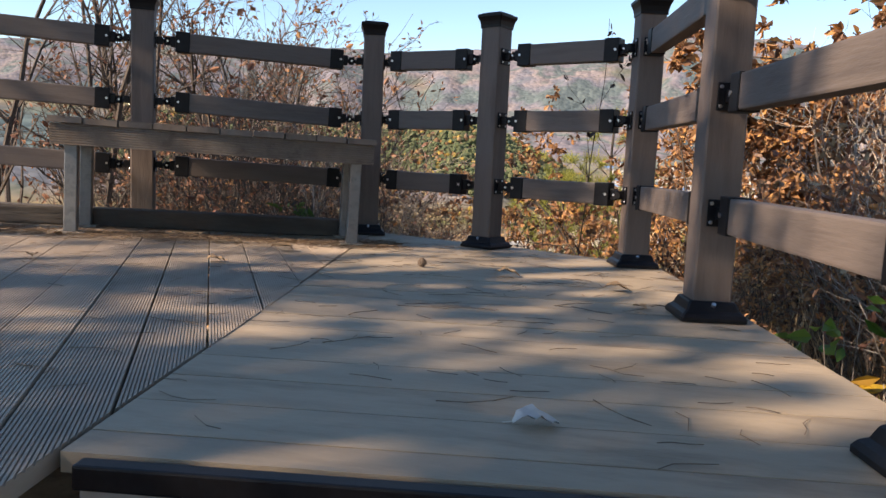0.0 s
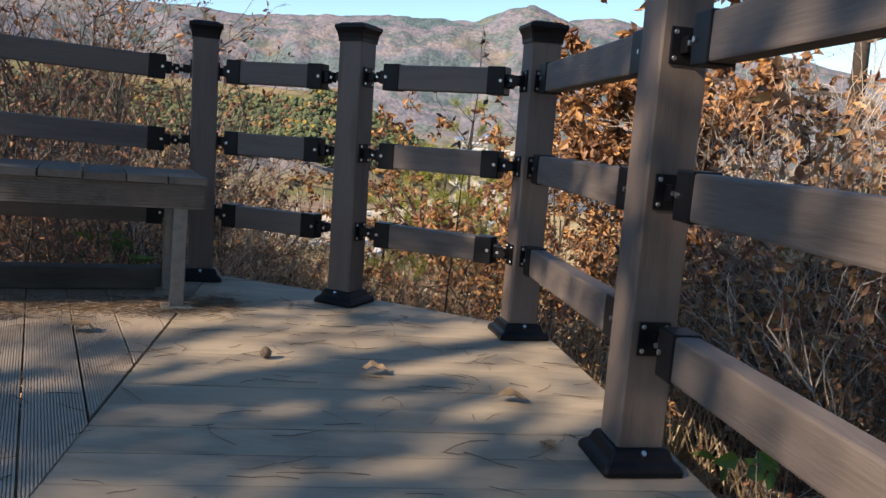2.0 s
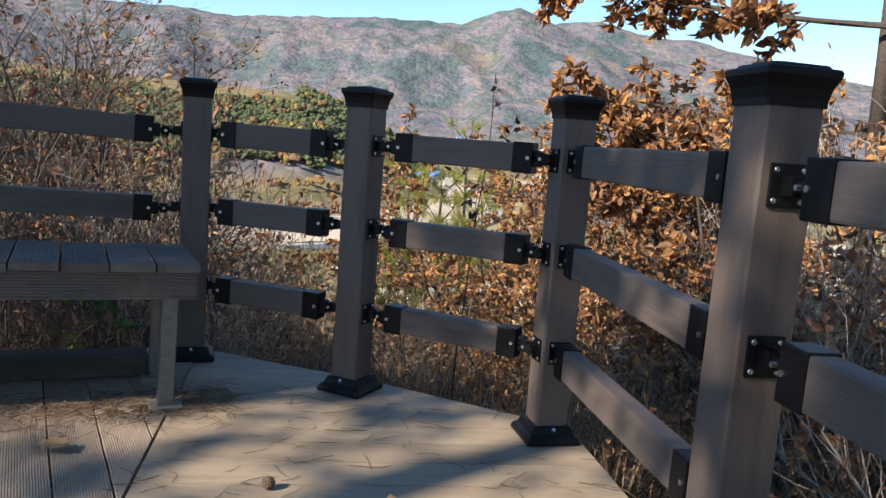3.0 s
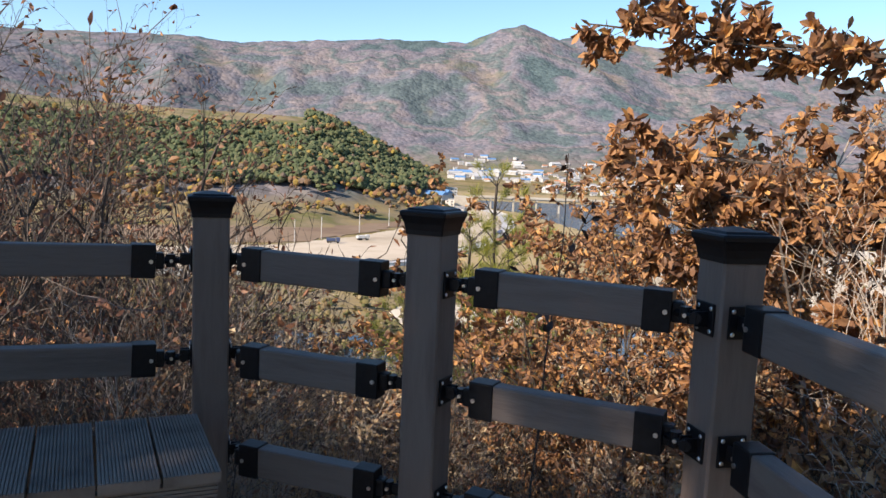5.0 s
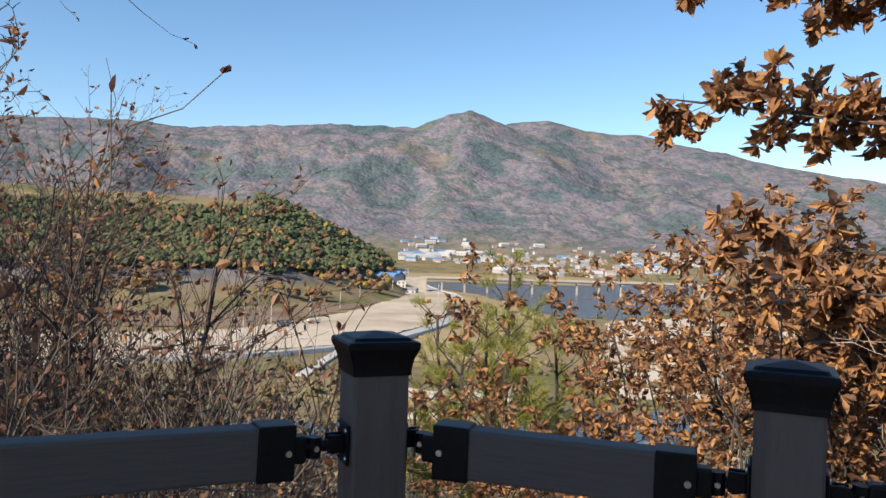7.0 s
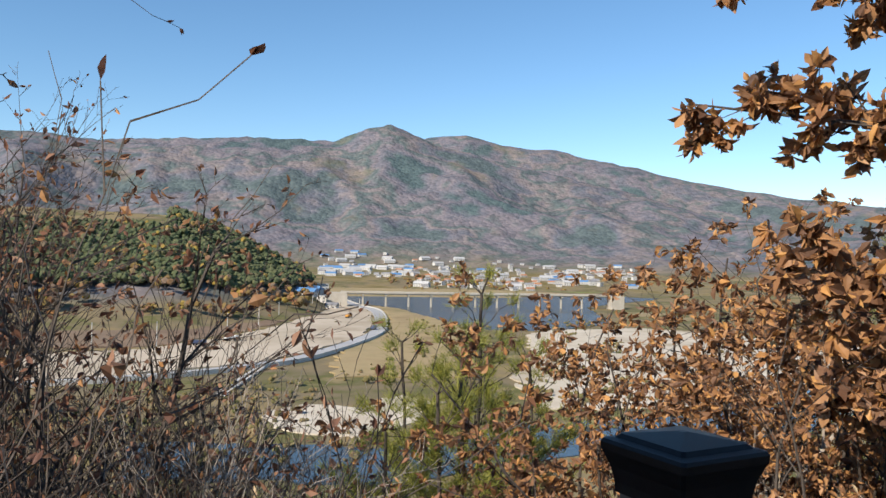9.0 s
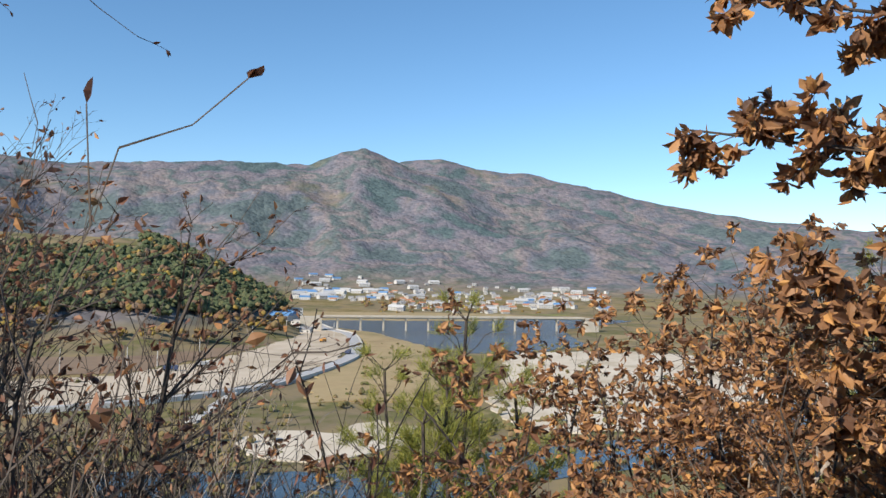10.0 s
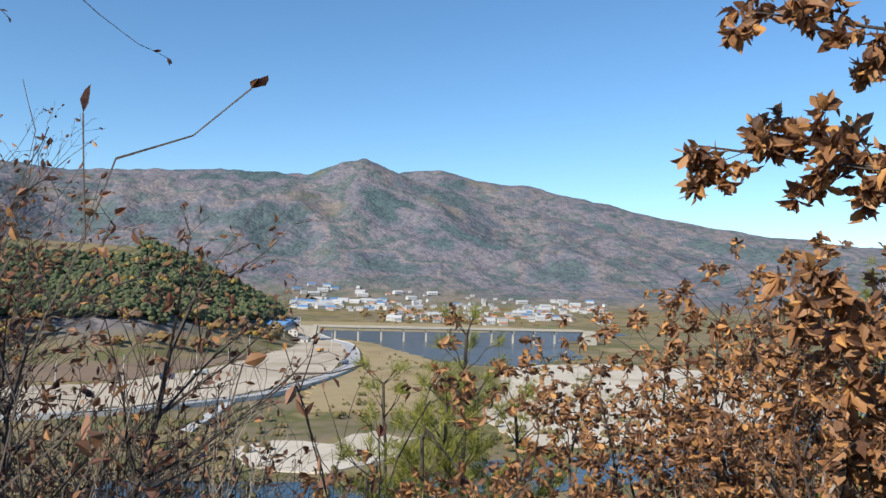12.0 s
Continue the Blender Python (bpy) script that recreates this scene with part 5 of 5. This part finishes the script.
def road():
    line = [(41, 830), (50, 740), (60, 690), (61, 640), (54, 545), (41, 462), (7, 371), (-18, 333), (-72, 296), (-170, 268)]
    dense = []
    for i in range(len(line) - 1):
        p0, p1, p2, p3 = (Vector(line[max(0, min(len(line) - 1, i + k))]) for k in (-1, 0, 1, 2))
        for j in range(8):
            t = j / 8
            dense.append(0.5 * ((2 * p1) + (p2 - p0) * t + (2 * p0 - 5 * p1 + 4 * p2 - p3) * t * t + (3 * p1 - p0 - 3 * p2 + p3) * t ** 3))
    dense.append(Vector(line[-1]))
    ob = tagged(new("road"), "pale paved road with a low white barrier curving to the bridge", "road", kind="structure")
    bed, wall = Shape(), Shape()

    def ribbon(sh, o0, o1, z0, z1):
        k = len(sh.v)
        for i, p in enumerate(dense):
            d = (dense[min(i + 1, len(dense) - 1)] - dense[max(i - 1, 0)]).normalized()
            nrm = Vector((-d.y, d.x))
            for o, z in ((o0, z0), (o0, z1), (o1, z1), (o1, z0)):
                q = p + nrm * o
                sh.v.append((q.x, q.y, z))
        for i in range(len(dense) - 1):
            for j in range(4):
                a, b = k + 4 * i + j, k + 4 * i + (j + 1) % 4
                sh.f.append((a, b, b + 4, a + 4))

    ribbon(bed, -4, 4.5, VALLEY, VALLEY + 1.0)
    ribbon(wall, 4.6, 5.4, VALLEY, VALLEY + 1.9)
    part("carriageway", bed, ASPHALT, ob)
    part("barrier", wall, CONCRETE, ob)
    path = Shape().prism(ccw([(-17, 338), (-14, 336), (-25, 262), (-29, 264)]), VALLEY, VALLEY + 0.7)
    tagged(new("path", path.mesh("path", CONCRETE)), "narrow concrete track joining the road", "path", kind="structure")


road()


def bridge():
    ob = thing("bridge", "long concrete girder bridge on slender piers", "bridge", Matrix.Translation((40, 735, 0)))
    z = -31.5
    part("deck_slab", Shape().box((270, 9, 1.0), (130, 0, z), 0.2), BRIDGE, ob)
    for y in (-3, 0, 3):
        part("girder", Shape().box((268, 0.7, 1.1), (130, y, z - 1.0)), BRIDGE, ob)
    for y in (-4.3, 4.3):
        part("parapet", Shape().box((270, 0.3, 0.9), (130, y, z + 0.95)), BRIDGE, ob)
    for i in range(11):
        x = 16 + 22 * i
        pier = part("pier", Shape().loft([(0.95, VALLEY - 1), (0.85, z - 2.6)], 0.3), BRIDGE, ob, m=Matrix.Translation((x, 0, 0)))
        part("pier_head", Shape().box((1.8, 8, 1.2), (0, 0, z - 2.1), 0.2), BRIDGE, pier)
    part("abutment", Shape().box((20, 12, 15), (-9, 0, z - 7.2), 0.4), BRIDGE, ob)
    part("abutment", Shape().box((14, 12, 15), (272, 0, z - 7.2), 0.4), BRIDGE, ob)


bridge()


def house(w, d, h, roof_kind, roof_mat, wall=WHITE, label="white rendered village house with a pitched roof"):
    ob = thing("house", label, "house", group="village houses")
    part("wall", Shape().box((w, d, h), (0, 0, h / 2)), wall, ob)
    sh = Shape()
    e = 0.5
    if roof_kind == "gable":
        r = h + d * 0.3
        sh.add([(-w / 2 - e, -d / 2 - e, h - 0.1), (w / 2 + e, -d / 2 - e, h - 0.1), (w / 2 + e, d / 2 + e, h - 0.1), (-w / 2 - e, d / 2 + e, h - 0.1), (-w / 2 - e, 0, r), (w / 2 + e, 0, r)],
               [(0, 1, 5, 4), (2, 3, 4, 5), (0, 4, 3), (1, 2, 5), (3, 2, 1, 0)])
    else:
        sh.box((w + e, d + e, 0.7), (0, 0, h + 0.3), 0.1)
    part("roof", sh, roof_mat, ob)
    n = max(1, int(w / 4))
    for i in range(n):
        for fl in range(max(1, int(h / 3))):
            part("window", Shape().box((1.6, 0.12, 1.3), (-w / 2 + (i + 0.5) * w / n, -d / 2 - 0.03, 1.6 + 3 * fl)), GLASS, ob)
    return ob


def village():
    rng = random.Random(300)
    protos = [house(10, 8, 3.4, "gable", ROOFS[0]), house(12, 8, 3.6, "gable", ROOFS[3], label="white village house with an orange tiled roof"), house(9, 8, 6.4, "flat", ROOFS[1], label="white flat-roofed two-storey village house"),
              house(26, 13, 6, "gable", ROOFS[1], label="long white shed with a pale metal roof"), house(20, 11, 5, "gable", ROOFS[2], label="long white shed with a blue metal roof"), house(14, 9, 7, "gable", ROOFS[0], label="tall white house with a grey roof")]
    fresh = [True] * len(protos)
    spots = []
    tries = 0
    while len(spots) < 235 and tries < 9000:
        tries += 1
        az = rng.uniform(1.2, 24.5)
        r = rng.uniform(1210, 1950) if az > 8 else rng.uniform(1500, 2000)
        if az > 17 and r < 1350:
            continue
        x, y = r * math.sin(radians(az)), r * math.cos(radians(az))
        if any(abs(x - a) < 15 and abs(y - b) < 20 for a, b in spots):
            continue
        spots.append((x, y))
        k = rng.choices(range(6), (5, 3, 4, 1.3, 0.8, 2) if az > 8 else (2, 1, 3, 4, 3, 2))[0]
        m = pose(x, y, land(x, y)[0] - 0.2, 0, 0, rng.uniform(-30, 30))
        if fresh[k]:
            protos[k].matrix_basis = m
            fresh[k] = False
        else:
            copy_thing(protos[k], m)
    tall = house(12, 10, 12, "flat", ROOFS[1], label="tall white building at the foot of the wooded hill")
    tall.matrix_basis = pose(20, 838, land(20, 838)[0] - 0.3, 0, 0, 10)
    for x, y, k in ((8, 760, 4), (18, 742, 2), (26, 705, 0), (3, 720, 4), (31, 790, 5)):
        copy_thing(protos[k], pose(x, y, land(x, y)[0] - 0.2, 0, 0, rng.uniform(-40, 40)))


village()


def utility_poles():
    spots = [(-72, 405), (-61, 427), (-44, 470), (-29, 523), (-18, 592), (-4, 640), (8, 690), (18, 730), (46, 640), (-100, 395)]
    first = None
    for x, y in spots:
        m = pose(x, y, VALLEY, 0, 0, 20)
        if first is None:
            first = thing("utility_pole", "grey concrete utility pole with a crossarm", "pole", m, "utility poles")
            part("mast", Shape().rod((0, 0, 0), (0, 0, 12.5), 0.28, 0.18, 8), CONCRETE, first)
            part("crossarm", Shape().box((2.4, 0.16, 0.16), (0, 0, 11.8)), TIMBER, first)
        else:
            copy_thing(first, m)


utility_poles()


def truck(at, spin, mat, label):
    ob = thing("truck", label, "truck", pose(at[0], at[1], VALLEY + 0.6, 0, 0, spin))
    part("cab", Shape().box((2.0, 2.3, 2.2), (3.0, 0, 1.9), 0.25), mat, ob)
    part("windscreen", Shape().box((0.08, 1.9, 0.9), (4.0, 0, 2.3)), GLASS, ob)
    part("load_bed", Shape().box((4.8, 2.4, 1.5), (-0.7, 0, 1.9), 0.1), mat, ob)
    part("chassis", Shape().box((6.8, 1.2, 0.4), (0.4, 0, 0.95)), BLACK, ob)
    for x in (-2.2, -0.9, 2.9):
        for y in (-1.0, 1.0):
            part("wheel", Shape().rod((x, y - 0.16, 0.5), (x, y + 0.16, 0.5), 0.5, sides=12), BLACK, ob)


TRUCKBLUE = material("dark_blue_paint", [(0.04, 0.06, 0.12), (0.06, 0.08, 0.15)], 3, 0.4)
TRUCKPALE = material("pale_truck_paint", [(0.5, 0.5, 0.48), (0.62, 0.62, 0.6)], 3, 0.4)
TRUCKORANGE = material("orange_machine_paint", [(0.5, 0.22, 0.04), (0.58, 0.28, 0.06)], 3, 0.4)
truck((44, 490), 70, TRUCKBLUE, "dark lorry on the paved road")
truck((-38, 425), 30, TRUCKPALE, "pale lorry parked on the graded earth")
truck((-52, 405), 10, TRUCKBLUE, "dark lorry parked on the graded earth")
truck((34, 590), 60, TRUCKORANGE, "orange tipper on the graded earth")


def crown_shape(seed, kind):
    """A tree crown of leafy lumps with an uneven outline."""
    g = random.Random(seed)
    bm = bmesh.new()
    for i in range(4):
        t = i / 3
        if kind == "pine":
            c, s = Vector((g.gauss(0, 0.16), g.gauss(0, 0.16), 0.35 + 0.62 * t)), 0.36 * (1.15 - 0.75 * t)
        else:
            c, s = Vector((g.gauss(0, 0.22), g.gauss(0, 0.22), 0.5 + 0.4 * g.random())), 0.3
        r = bmesh.ops.create_icosphere(bm, subdivisions=1, radius=s)
        for v in r["verts"]:
            v.co = Vector((v.co.x, v.co.y, v.co.z * 0.75)) * g.uniform(0.7, 1.25) + c
    verts = [tuple(v.co) for v in bm.verts]
    bm.verts.index_update()
    faces = [tuple(v.index for v in f.verts) for f in bm.faces]
    bm.free()
    return np.array(verts), np.array(faces)


def wood_cover(name, label, mat, spots, seed, kind, size):
    g = random.Random(seed)
    shapes = [crown_shape(seed + i, kind) for i in range(6)]
    vs, fs, n = [], [], 0
    for x, y in spots:
        v, f = g.choice(shapes)
        a, s = g.uniform(0, 6.28), g.uniform(*size)
        c, q = math.cos(a) * s, math.sin(a) * s
        w = np.c_[v[:, 0] * c - v[:, 1] * q + x, v[:, 0] * q + v[:, 1] * c + y, v[:, 2] * s * g.uniform(0.9, 1.3) + land(x, y)[0] - 1]
        vs.append(w)
        fs.append(f + n)
        n += len(w)
    tagged(new(name, array_mesh(name, np.concatenate(vs), np.concatenate(fs), mat)), label, "trees", kind="stuff")


PINEWOOD = material("pine_crowns", [(0.06, 0.08, 0.044), (0.08, 0.1, 0.052), (0.1, 0.118, 0.06), (0.07, 0.09, 0.048), (0.11, 0.122, 0.062), (0.118, 0.118, 0.064)], 5, 0.9, island=True, spec=0.1)
AUTUMNWOOD = material("autumn_crowns", [(0.2, 0.11, 0.05), (0.14, 0.09, 0.055), (0.28, 0.2, 0.05), (0.16, 0.12, 0.09), (0.2, 0.1, 0.05)], 5, 0.9, island=True, spec=0.1)


SCRUB = material("scrub_crowns", [(0.11, 0.105, 0.045), (0.17, 0.14, 0.06), (0.2, 0.14, 0.08), (0.09, 0.1, 0.04), (0.24, 0.19, 0.11)], 5, 0.9, island=True, spec=0.1)


def woods():
    g = random.Random(500)
    pines, autumn, scrub = [], [], []

    def at(az, r):
        return r * math.sin(radians(az)), r * math.cos(radians(az))

    while len(pines) < 5600:
        az, r = g.uniform(-34, 3.0), g.uniform(600, 960)
        x, y = at(az, r)
        z, w = land(x, y)
        if w < 0.75 or z < VALLEY + 12 + 14 * fractal(x * 0.012, y * 0.012, 11.0):
            continue
        if fractal(x * 0.02, y * 0.02, 13.0) > 0.7 or (az < -9.6 and r > 755 + 24 * fractal(x * 0.03, y * 0.03, 15.0)):
            continue
        (pines if g.random() < 0.93 else autumn).append((x, y))
    while len(autumn) < 560:
        az, r = g.uniform(-34, 3.2), g.uniform(540, 830)
        x, y = at(az, r)
        z, w = land(x, y)
        if not VALLEY + 2 < z < VALLEY + 26 or fractal(x * 0.014, y * 0.014, 17.0) < 0.05:
            continue
        autumn.append((x, y))
    while len(scrub) < 1300:
        az, r = g.uniform(-22, 40), 110 + 520 * g.random() ** 1.4
        x, y = at(az, r)
        if -26 < az < 5.6 and r > 285 + 12 * max(0.0, az) and fractal(x * 0.02, y * 0.02, 19.0) < 0.5:
            continue
        if fractal(x * 0.016, y * 0.016, 23.0) < -0.05:
            continue
        scrub.append((x, y))
    for _ in range(70):
        autumn.append((g.uniform(150, 420), g.uniform(1130, 1500)))
    wood_cover("pine_wood", "dark green pine wood on the hill", PINEWOOD, pines, 510, "round", (5.5, 9.5))
    wood_cover("autumn_wood", "rust and yellow autumn trees below the pines", AUTUMNWOOD, autumn, 520, "round", (5, 11))
    wood_cover("valley_scrub", "yellow-green scrub on the valley floor", SCRUB, scrub, 540, "round", (1.0, 3.6))


woods()
